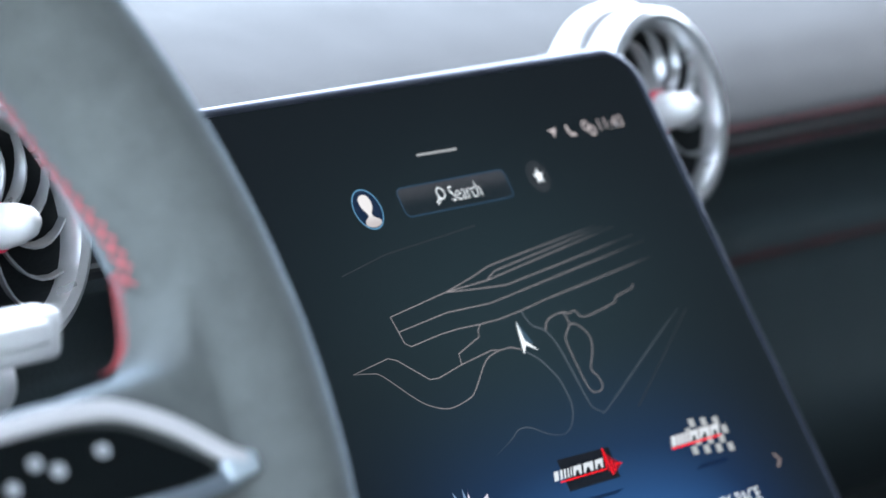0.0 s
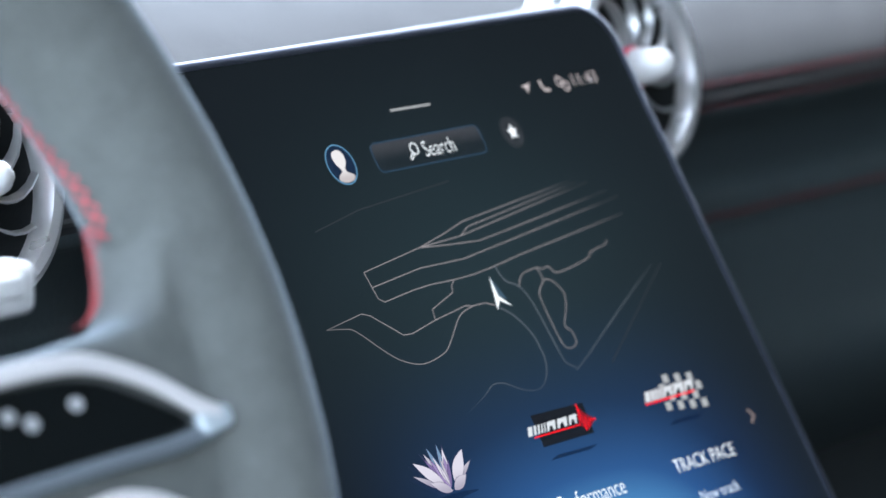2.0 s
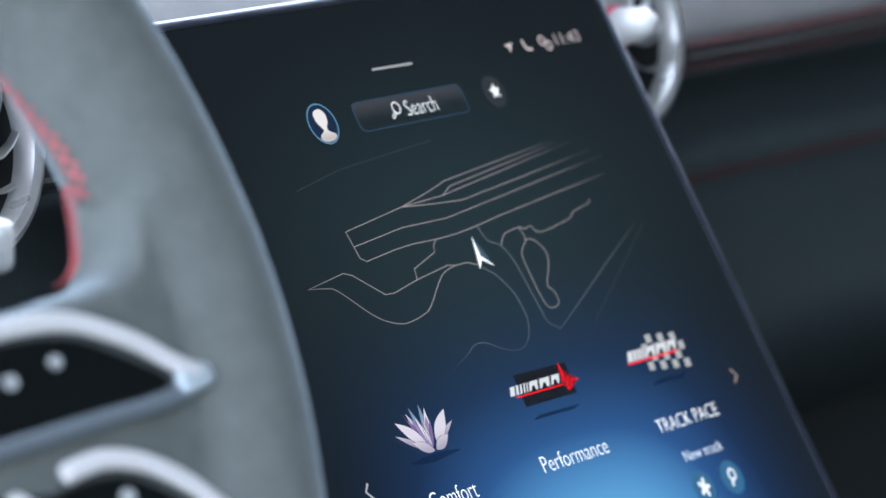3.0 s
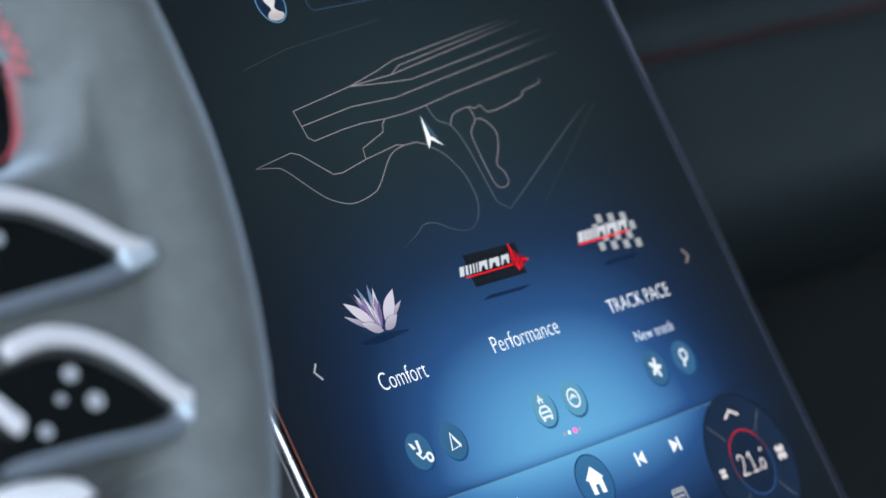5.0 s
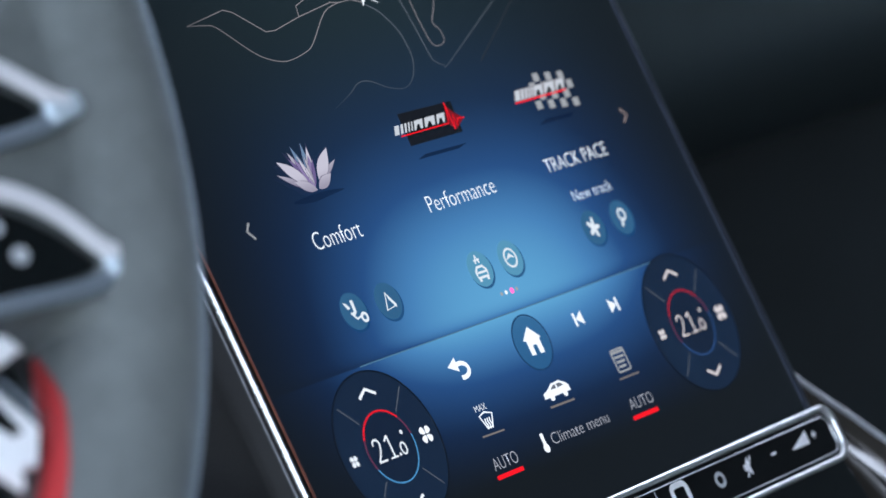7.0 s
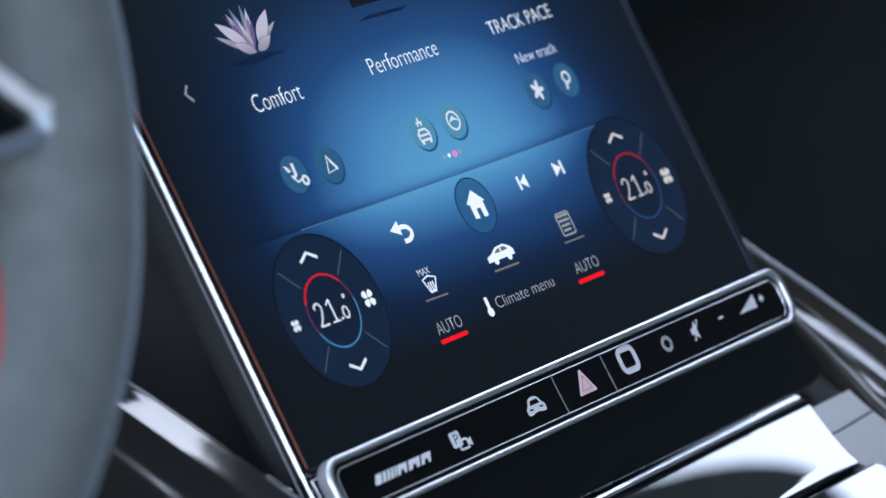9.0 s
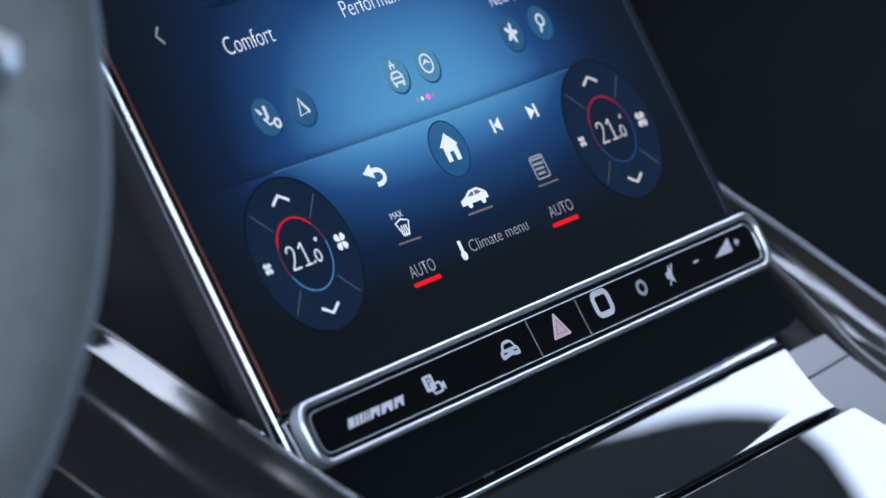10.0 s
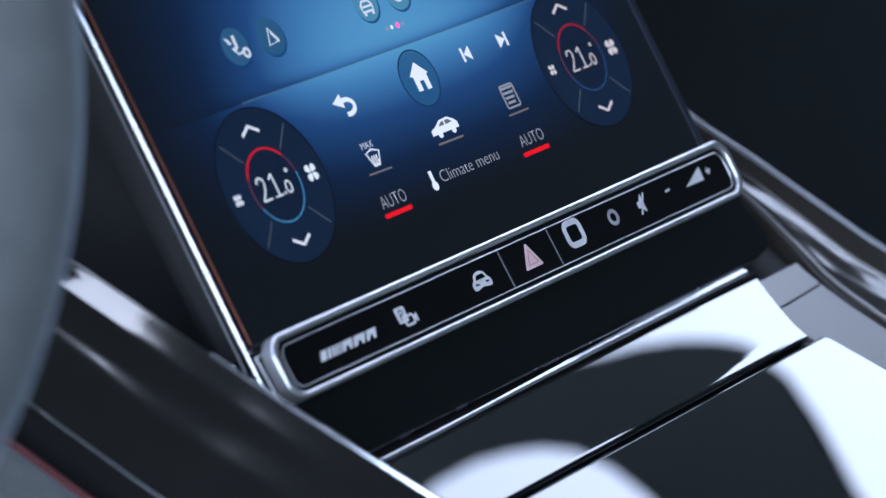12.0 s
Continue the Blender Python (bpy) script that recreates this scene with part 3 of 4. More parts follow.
def graded(name, low, high, z0, z1):
    """A lit field whose colour runs from low to high between two heights on the display."""
    m = lit(name, low, 1.0)
    n, l = m.node_tree.nodes, m.node_tree.links
    tc = n.new("ShaderNodeTexCoord")
    xyz = n.new("ShaderNodeSeparateXYZ")
    l.new(tc.outputs["Object"], xyz.inputs[0])
    span = n.new("ShaderNodeMapRange")
    span.interpolation_type = "SMOOTHSTEP"
    span.inputs["From Min"].default_value, span.inputs["From Max"].default_value = z0, z1
    l.new(xyz.outputs["Z"], span.inputs["Value"])
    mix = n.new("ShaderNodeMix")
    mix.data_type = "RGBA"
    l.new(span.outputs[0], mix.inputs["Factor"])
    mix.inputs["A"].default_value, mix.inputs["B"].default_value = (*low, 1), (*high, 1)
    l.new(mix.outputs["Result"], n["Principled BSDF"].inputs["Emission Color"])
    return m


flat("search_field", rounded(-0.0254, 0.0955, 0.0256, 0.1038, 0.0020, 5), graded("pill_light", (0.0048, 0.0078, 0.0098), (0.021, 0.0225, 0.026), 0.0978, 0.1036), F1)
line("magnifier", disc(-0.0067, 0.1004, 0.00170, 28), 0.00030, WHITE, F2, True)
line("magnifier_grip", mm([(-7.3, 98.9), (-9.6, 97.3), (-10.1, 97.9), (-7.8, 99.5)]), 0.00028, WHITE, F2, True)
words("Search", -2.7, 97.4, 11.8, 102.0, thin=-0.016)
line("profile_ring", disc(-0.0408, 0.0998, 0.0059, 48), 0.0004, lit("ring_light", (0.10, 0.24, 0.38), 0.5), F2, True)
flat("profile_disc", disc(-0.0408, 0.0998, 0.0057, 40), DIALPIX, F1)
HEAD = ((-43.4, 102.6), (-42.2, 103.9), (-39.7, 104.0), (-38.3, 102.4), (-38.6, 100.2), (-40.0, 98.5), (-39.6, 97.4), (-37.2, 96.2), (-38.4, 94.8), (-41.6, 94.4), (-44.2, 95.3), (-43.6, 96.7), (-41.8, 97.7), (-42.0, 98.7), (-43.2, 100.4))
flat("profile_mark", mm(smooth_line(HEAD, 3, True)), graded("profile_light", (0.24, 0.21, 0.21), (0.36, 0.335, 0.33), 0.095, 0.099), F3)
flat("star_disc", disc(0.0408, 0.0998, 0.0050, 32), lit("star_disc_light", (0.026, 0.031, 0.036), 0.45), F1)
flat("star", [(0.0410 + (0.0025 if k % 2 == 0 else 0.0011) * math.sin(math.pi * k / 5), 0.0998 + (0.0025 if k % 2 == 0 else 0.0011) * math.cos(math.pi * k / 5)) for k in range(10)], WHITE)
STATUS = lit("status_light", (0.70, 0.60, 0.60), 0.42)
flat("status_icon", mm([(54.9, 112.9), (59.4, 113.4), (57.0, 110.4), (56.8, 112.2)]), STATUS)
line("status_icon", mm([(64.6, 113.7), (64.9, 111.6), (65.6, 110.5), (68.0, 110.3)]), 0.00085, STATUS)
line("status_icon", disc(0.0742, 0.1124, 0.0014, 18), 0.0005, STATUS, F2, True)
line("status_icon", disc(0.0765, 0.1106, 0.0014, 18), 0.0005, STATUS, F3, True)
words("11:43", 80.9, 110.2, 93.4, 113.8, STATUS, thin=-0.012)

# roads of the map, each a fine line
ROADS = (
    ((-51.9, 68.8), (-24.0, 72.2), (-10.8, 74.6), (-0.5, 76.9), (56.6, 82.0)),
    ((-4.4, 72.8), (0.9, 75.1), (59.6, 81.2)),
    ((-24.0, 72.2), (-4.4, 72.9), (64.9, 80.5)),
    ((-24.0, 72.2), (-12.6, 71.3), (3.3, 70.4), (35.4, 73.3), (72.6, 76.9)),
    ((-51.3, 64.2), (-27.5, 66.5), (-7.3, 66.3), (48.1, 71.6), (76.8, 74.4)),
    ((-15.7, 61.1), (-17.8, 59.7), (-18.8, 57.7), (-30.6, 54.4), (-31.4, 51.3)),
)
ROADS_WEST = (
    ((-51.9, 68.8), (-50.9, 60.8), (-48.8, 59.5), (-34.8, 60.9), (-26.4, 61.3), (-15.7, 61.1), (-6.0, 61.3), (4.5, 62.2), (18.3, 63.8), (75.6, 69.0)),
    ((-77.2, 55.7), (-60.6, 57.8), (-57.3, 56.7), (-47.4, 49.4), (-43.5, 49.2), (-31.4, 51.3), (-15.9, 53.2), (-12.7, 52.6), (-7.1, 52.7), (-2.2, 51.1)),
)
ROADS_CURVED = (
    ((-77.2, 55.7), (-70.1, 54.8), (-65.9, 53.4), (-57.2, 45.6), (-51.8, 42.2), (-44.5, 40.3), (-35.1, 41.5), (-30.3, 43.6), (-20.3, 50.8), (-12.7, 52.6)),
    ((11.3, 54.9), (13.4, 57.1), (16.4, 58.4), (23.0, 59.0), (25.3, 58.2), (28.6, 58.6), (31.8, 56.2), (48.3, 58.2), (50.7, 59.8), (60.0, 61.2), (60.8, 62.5)),
    ((23.0, 59.0), (23.3, 55.1), (19.6, 52.4), (18.3, 49.1), (18.7, 36.4), (21.8, 34.1), (25.3, 35.3), (25.4, 38.5), (23.7, 41.0), (27.9, 45.7), (30.0, 50.0), (28.0, 53.5), (25.7, 54.9), (23.3, 55.1)),
)
ROADS_DIM = (
    ((4.7, 62.2), (6.3, 57.5), (11.3, 54.9), (14.1, 48.5), (15.8, 32.5), (16.9, 30.0), (20.1, 28.4), (23.3, 28.9), (57.7, 43.8), (77.7, 52.1)),
    ((-1.5, 50.3), (3.1, 47.1), (7.2, 41.1), (8.0, 36.5), (7.6, 32.1), (4.1, 27.4), (-1.0, 25.1), (-7.9, 26.2), (-14.6, 29.3), (-20.0, 29.7), (-24.8, 27.6), (-33.8, 24.6)),
)


def road_material(name, colour, strength):
    """Lit roads, fading out towards the borders of the map."""
    m = lit(name, colour, strength)
    n, l = m.node_tree.nodes, m.node_tree.links
    tc = n.new("ShaderNodeTexCoord")
    away = n.new("ShaderNodeVectorMath")
    away.operation = "MULTIPLY_ADD"
    away.inputs[1].default_value = (1 / 0.082, 0, 1 / 0.034)
    away.inputs[2].default_value = (0.02, 0, -0.057 / 0.034)
    l.new(tc.outputs["Object"], away.inputs[0])
    size = n.new("ShaderNodeVectorMath")
    size.operation = "LENGTH"
    l.new(away.outputs[0], size.inputs[0])
    fade = n.new("ShaderNodeMapRange")
    fade.inputs["From Min"].default_value, fade.inputs["From Max"].default_value = 0.5, 0.98
    fade.inputs["To Min"].default_value, fade.inputs["To Max"].default_value = 1.0, 0.04
    l.new(size.outputs["Value"], fade.inputs["Value"])
    l.new(fade.outputs[0], n["Principled BSDF"].inputs["Alpha"])
    return m


ROADPIX = road_material("road_light", (0.6, 0.53, 0.545), 0.235)
DIMROAD = road_material("dim_road_light", (0.42, 0.47, 0.55), 0.17)
FAINT = lit("faint_road_light", (0.3, 0.34, 0.4), 0.05, 0.6)
for road in ROADS + ROADS_WEST:
    line("road", mm(road), 0.00024, ROADPIX)
for road in ROADS_CURVED:
    line("road", mm(smooth_line(road, 4)), 0.00024, ROADPIX)
for road in ROADS_DIM:
    line("road", mm(smooth_line(road, 4)), 0.00022, DIMROAD)
line("road", mm([(-63.8, 82.7), (-42.5, 86.2), (1.8, 89.2)]), 0.00032, FAINT)
line("road", mm([(37.3, 26.9), (81.8, 51.5)]), 0.0003, FAINT)
flat("position_arrow", mm([(0.0, 59.5), (-2.8, 49.9), (0.0, 52.6)]), WHITE, F3)
flat("position_arrow", mm([(0.3, 53.4), (4.3, 49.9), (-0.1, 52.3)]), WHITE, F3)
flat("position_arrow", mm([(0.1, 59.3), (3.4, 52.0), (0.3, 53.4), (0.0, 52.6)]), lit("arrow_shade_light", (0.05, 0.09, 0.13), 0.5), F3)

# theme carousel
line("chevron", mm([(-88.7, 1.8), (-90.7, -0.3), (-88.6, -2.7)]), 0.00065, GREY)
line("chevron", mm([(90.2, 2.5), (92.3, 0.3), (89.7, -1.6)]), 0.00065, lit("far_chevron_light", (0.6, 0.45, 0.42), 0.28))


def petal(base, tip, width, mat, layer, bulge=0.9):
    """A pointed leaf from base to tip, both in millimetres."""
    a, d = Vector(base), Vector(tip) - Vector(base)
    o = Vector((-d.y, d.x)).normalized() * width / 2
    ts = [k / 10 for k in range(11)]
    one = [a + d * t + o * math.sin(math.pi * t ** bulge) for t in ts]
    two = [a + d * t - o * math.sin(math.pi * t ** bulge) for t in ts[-2:0:-1]]
    flat("petal", mm([tuple(p) for p in one + two]), mat, layer)


PETALSHADE = lit("petal_shade_light", (0.05, 0.045, 0.11), 0.4)
PETAL = graded("petal_light", (0.09, 0.075, 0.12), (0.23, 0.21, 0.245), 0.0045, 0.0120)
SILVERPETAL = graded("silver_petal_light", (0.17, 0.15, 0.19), (0.31, 0.285, 0.325), 0.0040, 0.0105)
GLASSPETAL = lit("glass_petal_light", (0.16, 0.25, 0.38), 0.5)
DEEPVIOLET = lit("deep_violet_light", (0.17, 0.12, 0.27), 0.5)
BASE = (-57.0, 5.8)
INNER = (
    (BASE, (-63.3, 17.0), 0.8, PETALSHADE), (BASE, (-52.6, 17.9), 0.7, PETALSHADE),
    (BASE, (-59.5, 18.0), 2.3, GLASSPETAL), (BASE, (-55.0, 18.2), 2.2, GLASSPETAL),
    (BASE, (-61.9, 16.6), 2.5, PETAL), (BASE, (-53.4, 16.8), 2.4, SILVERPETAL),
    (BASE, (-62.6, 14.8), 2.0, DEEPVIOLET), (BASE, (-60.6, 14.6), 2.0, VIOLET), (BASE, (-54.4, 14.4), 2.1, VIOLET), (BASE, (-53.4, 13.2), 1.2, DEEPVIOLET),
    ((-57.2, 6.6), (-59.2, 15.2), 1.3, SILVERPETAL), ((-57.0, 6.6), (-56.4, 14.6), 1.0, PETAL), ((-57.1, 6.4), (-57.9, 12.2), 0.8, SILVERPETAL),
)
OUTER_LEAVES = (
    ((-54.6, 6.4), (-44.8, 11.4), 1.7, PETAL), ((-55.0, 6.6), (-46.2, 15.0), 4.0, SILVERPETAL),
    ((-60.0, 5.6), (-70.6, 11.4), 1.7, PETAL), ((-59.4, 7.0), (-68.6, 14.8), 3.5, SILVERPETAL),
    ((-57.4, 4.8), (-65.2, 8.3), 2.9, SILVERPETAL), ((-56.7, 4.9), (-49.4, 8.0), 3.0, SILVERPETAL),
)
for k, (base, tip, width, mat) in enumerate(INNER):
    petal(base, tip, width + 0.25, PETALSHADE, F1 - 0.00005 * k + 0.000025)
    petal(base, tip, width, mat, F1 - 0.00005 * k, 0.8)
for k, (base, tip, width, mat) in enumerate(OUTER_LEAVES):
    petal(base, tip, width + 0.28, PETALSHADE, -0.00078 - 0.00006 * k + 0.00003, 0.85)
    petal(base, tip, width, mat, -0.00078 - 0.00006 * k, 0.85)
flat("petal_shadow", mm(smooth_line([(-68.0, 3.4), (-62.0, 4.0), (-56.0, 4.2), (-50.0, 3.9), (-45.4, 3.2), (-52.0, 2.6), (-58.0, 2.1), (-64.0, 2.4)], 3, True)), lit("petal_shadow_light", (0.003, 0.012, 0.04), 0.5, 0.4), F1)


def slanted_badge(x0, z0, w, h, layer, mat=WHITE, underline=True):
    """A row of slanting bars and blocks, standing for a maker's mark."""
    lean = 0.55 * h
    at = 0.0
    for width in (0.085, 0.045, 0.035, 0.027, 0.022):
        flat("badge_bar", [(x0 + at * w, z0), (x0 + (at + width) * w, z0), (x0 + (at + width) * w + lean, z0 + h), (x0 + at * w + lean, z0 + h)], mat, layer)
        at += width + 0.034
    for width in (0.165, 0.195, 0.155):
        a, b = x0 + at * w, x0 + (at + width) * w
        flat("badge_block", [(a, z0), (b, z0), (b + lean, z0 + h), (a + lean, z0 + h)], mat, layer)
        c = (a + b) / 2
        flat("badge_notch", [(c - 0.06 * w * width / 0.165, z0 - 0.0001), (c + 0.035 * w, z0 - 0.0001), (c + 0.3 * lean + 0.02 * w, z0 + 0.5 * h), (c + 0.3 * lean - 0.02 * w, z0 + 0.5 * h)], DARKPIX, layer - 0.00013)
        at += width + 0.045


flat("card", mm([(-10.3, 9.1), (14.5, 9.0), (15.2, 18.2), (-9.9, 18.6)]), lit("card_light", (0.006, 0.007, 0.009), 0.6, 0.82), F1)
BADGE = lit("badge_light", (0.8, 0.82, 0.86), 0.40)
slanted_badge(-0.0150, 0.0130, 0.0240, 0.0026, F2, BADGE)
flat("red_glow", mm([(10.2, 11.8), (11.6, 17.6), (14.0, 15.0), (17.6, 12.7), (12.4, 10.2)]), lit("deep_red_light", (0.36, 0.008, 0.02), 0.3), F2)
line("red_pulse", mm([(-12.6, 12.35), (9.9, 12.3), (10.6, 14.0), (11.8, 18.3), (11.6, 10.2), (13.4, 14.2), (13.3, 10.9), (14.8, 13.0), (17.8, 12.7)]), 0.00034, REDPIX, F3)
flat("card_shadow", mm([(-10.0, 5.0), (9.4, 4.8), (14.0, 5.7), (-6.0, 6.0)]), SHADEPIX, F1)
for row in range(4):
    for col in range(7):
        if (row + col) % 2 == 0:
            x, z = 52.4 + col * 2.95 + row * 0.45, 8.9 + row * 2.75 - col * 0.32
            flat("checker_square", mm([(x, z), (x + 2.8, z - 0.05), (x + 3.1, z + 2.5), (x + 0.3, z + 2.55)]), GREY, F1)
flat("badge_plate", mm([(43.4, 12.8), (69.0, 12.8), (71.0, 16.0), (45.4, 16.0)]), lit("plate_light", (0.6, 0.55, 0.58), 0.24), F2)
slanted_badge(0.0440, 0.0130, 0.0250, 0.0028, F3, BADGE)
line("red_line", mm([(43.4, 12.4), (69.2, 12.4)]), 0.00045, REDPIX, F3)
flat("card_shadow", mm([(50.0, 4.6), (66.0, 4.4), (69.0, 5.6), (54.0, 5.8)]), SHADEPIX, F1)
words("Comfort", -67.6, -10.4, -46.7, -5.5)
words("Performance", -15.2, -9.9, 16.8, -5.2)
words("TRACK PACE", 43.2, -9.2, 75.0, -5.2)
words("New track", 49.2, -19.2, 69.2, -16.1, lit("soft_white_light", (0.7, 0.78, 0.88), 0.7))


def round_key(x, z, mat, r=0.0052):
    flat("key_shadow", disc(x + 0.0004, z - 0.0005, r * 1.04, 36), KEYSHADE, F1)
    flat("round_key", disc(x, z, r, 36), mat, F2)


KEYSHADE = lit("key_shadow_light", (0.010, 0.06, 0.17), 0.5, 0.6)
MIDDISC = lit("mid_disc_light", (0.10, 0.29, 0.43), 0.55)
for x, z, mat in ((-64.4, -28.4, DISCPIX), (-49.3, -28.7, DISCPIX), (-5.9, -28.5, MIDDISC), (9.0, -28.3, MIDDISC), (51.9, -27.8, DISCPIX), (67.0, -27.6, DISCPIX)):
    round_key(x * MM, z * MM, mat)
# seat massage, triangle, car, wheel, fan and pin symbols
ICON = lit("icon_light", (0.85, 0.88, 0.92), 0.5)
line("symbol", mm([(-63.9, -25.4), (-64.1, -28.6), (-65.4, -29.2)]), 0.0011, ICON, F3)
flat("symbol", mm([(-67.6, -25.4), (-66.4, -26.0), (-65.4, -27.4), (-66.6, -27.6)]), ICON, F3)
line("symbol", mm([(-66.0, -28.6), (-64.4, -30.6), (-62.6, -30.2)]), 0.0006, ICON, F3)
line("symbol", disc(-0.0613, -0.0307, 0.0011, 18), 0.0008, ICON, F3, True)
line("symbol", mm([(-51.2, -31.0), (-47.3, -30.5), (-49.3, -26.4)]), 0.0006, ICON, F3, True)
flat("symbol", mm([(-48.9, -26.8), (-46.6, -30.2), (-47.0, -31.0), (-49.0, -28.2)]), ICON, F3)
line("symbol", mm([(-8.3, -30.9), (-3.6, -30.9), (-3.5, -29.2), (-4.6, -27.9), (-7.3, -27.9), (-8.4, -29.2)]), 0.0007, ICON, F3, True)
line("symbol", mm([(-8.0, -29.5), (-3.8, -29.5)]), 0.0006, ICON, -0.00030)
flat("symbol", mm([(-8.2, -31.2), (-7.2, -31.2), (-7.2, -32.0), (-8.2, -32.0)]), ICON, F3)
flat("symbol", mm([(-4.7, -31.2), (-3.7, -31.2), (-3.7, -32.0), (-4.7, -32.0)]), ICON, F3)
line("symbol", mm([(-6.9, -26.9), (-6.0, -24.6), (-5.1, -26.9)]), 0.0006, ICON, F3)
line("symbol", mm([(-7.3, -25.9), (-4.7, -25.9)]), 0.0005, ICON, -0.00030)
line("symbol", disc(0.0090, -0.0283, 0.0026, 28), 0.0006, ICON, F3, True)
flat("symbol", mm([(6.9, -28.6), (9.0, -26.9), (11.1, -28.6), (9.0, -28.1)]), ICON, F3)
flat("symbol", [(0.0519 + 0.0020 * math.cos(a) * (1 + 0.45 * math.cos(5 * a)), -0.0278 + 0.0022 * math.sin(a) * (1 + 0.45 * math.cos(5 * a))) for a in [2 * math.pi * k / 50 for k in range(50)]], ICON, F3)
line("symbol", disc(0.0674, -0.0268, 0.0016, 24), 0.0007, ICON, F3, True)
line("symbol", mm([(66.6, -28.4), (65.8, -30.2)]), 0.0009, ICON, F3)
for x, r, mat in ((-1.8, 0.55, GREY), (0.4, 0.6, WHITE), (3.2, 0.85, PINKPIX), (5.6, 0.55, GREY)):
    flat("page_dot", disc(x * MM, -0.0369, r * MM, 16), mat, F2)

# dividing line and media row
line("dividing_line", mm([(-72.0, -42.5), (70.0, -42.5)]), 0.0003, lit("edge_light", (0.16, 0.36, 0.54), 0.28), F1)
line("home_ring", disc(0.0014, -0.0521, 0.0080, 48), 0.0005, lit("home_ring_light", (0.012, 0.05, 0.13), 0.5), F2, True)
flat("home_key", disc(0.0014, -0.0521, 0.0077, 40), HOMEPIX, F1)
flat("home_symbol", mm([(1.9, -47.6), (5.9, -51.3), (5.0, -51.5), (4.8, -55.7), (2.9, -55.7), (2.8, -52.9), (0.9, -52.9), (0.8, -55.6), (-1.2, -55.5), (-1.1, -51.4), (-2.3, -51.0)]), WHITE, F3)
line("back_symbol", [((-33.0 + 3.2 * math.cos(radians(a))) * MM, (-52.5 + 2.0 * math.sin(radians(a))) * MM) for a in range(110, -111, -20)], 0.0013, WHITE)
flat("back_symbol", mm([(-38.2, -50.6), (-34.0, -48.6), (-34.0, -52.6)]), WHITE)
flat("skip_symbol", mm([(28.0, -48.4), (28.0, -52.4), (24.8, -50.4)]), WHITE)
flat("skip_symbol", rounded(0.0238, -0.0524, 0.0247, -0.0484, 0.0002, 2), WHITE)
flat("skip_symbol", mm([(42.2, -48.2), (42.2, -52.2), (45.6, -50.2)]), WHITE)
flat("skip_symbol", rounded(0.0457, -0.0522, 0.0466, -0.0482, 0.0002, 2), WHITE)

# climate row
words("MAX", -35.4, -64.4, -30.2, -62.6)
line("defrost_symbol", mm([(-34.8, -65.6), (-32.0, -64.9), (-29.0, -65.8), (-31.0, -69.2), (-33.4, -69.2)]), 0.0005, WHITE, F2, True)
for x in (-33.0, -32.0, -31.0):
    line("defrost_symbol", mm([(x - 0.2, -69.6), (x + 0.2, -68.6), (x - 0.2, -67.6), (x + 0.1, -66.6)]), 0.00045, WHITE)
UNDER = lit("underline_light", (0.35, 0.3, 0.28), 0.3)
line("underline", mm([(-37.2, -71.0), (-27.1, -71.2)]), 0.0005, UNDER)
flat("car_symbol", mm([(-4.4, -67.9), (-4.3, -66.4), (-1.9, -65.7), (0.8, -64.3), (4.6, -64.1), (7.0, -65.2), (8.2, -66.2), (8.2, -67.8)]), WHITE)
flat("car_symbol", disc(-0.0010, -0.0680, 0.0010, 16), WHITE)
flat("car_symbol", disc(0.0054, -0.0680, 0.0010, 16), WHITE)
flat("car_window", mm([(-0.6, -65.9), (1.2, -64.9), (2.3, -64.8), (2.2, -66.0)]), SHADEPIX, F3)
flat("car_window", mm([(2.9, -64.8), (4.5, -64.8), (6.0, -65.8), (2.9, -66.0)]), SHADEPIX, F3)
line("underline", mm([(-3.8, -70.4), (8.0, -70.5)]), 0.0006, UNDER)
for z in (-62.8, -64.2, -65.6, -67.0):
    line("rear_window_symbol", mm([(33.0 + (z + 62.8) * -0.2, z), (38.6 + (z + 62.8) * 0.3, z)]), 0.0007, GREY)
line("rear_window_symbol", rounded(0.0328, -0.0684, 0.0390, -0.0620, 0.0006, 3), 0.0005, GREY, F2, True)
line("underline", mm([(31.5, -70.2), (41.3, -70.2)]), 0.0005, UNDER)
line("thermometer", mm([(-13.2, -75.8), (-13.3, -79.0)]), 0.0013, WHITE)
flat("thermometer", disc(-0.0133, -0.0800, 0.0013, 18), WHITE)
TEXT2 = lit("second_text_light", (0.6, 0.6, 0.66), 0.36)
words("Climate menu", -9.7, -79.9, 18.6, -76.7, TEXT2)
words("AUTO", -38.4, -80.6, -27.0, -77.2, TEXT2)
words("AUTO", 30.4, -79.4, 42.2, -76.2, TEXT2)
flat("red_bar", rounded(-0.0390, -0.0831, -0.0266, -0.0819, 0.0005, 4), REDPIX)
flat("red_bar", rounded(0.0294, -0.0822, 0.0424, -0.0810, 0.0005, 4), REDPIX)


DIVIDER = lit("divider_light", (0.4, 0.44, 0.5), 0.17)
DIALFACE = lit("dial_face_light", (0.010, 0.025, 0.062), 0.3)
FADE = lit("fading_ring_light", (0.28, 0.05, 0.12), 0.35)


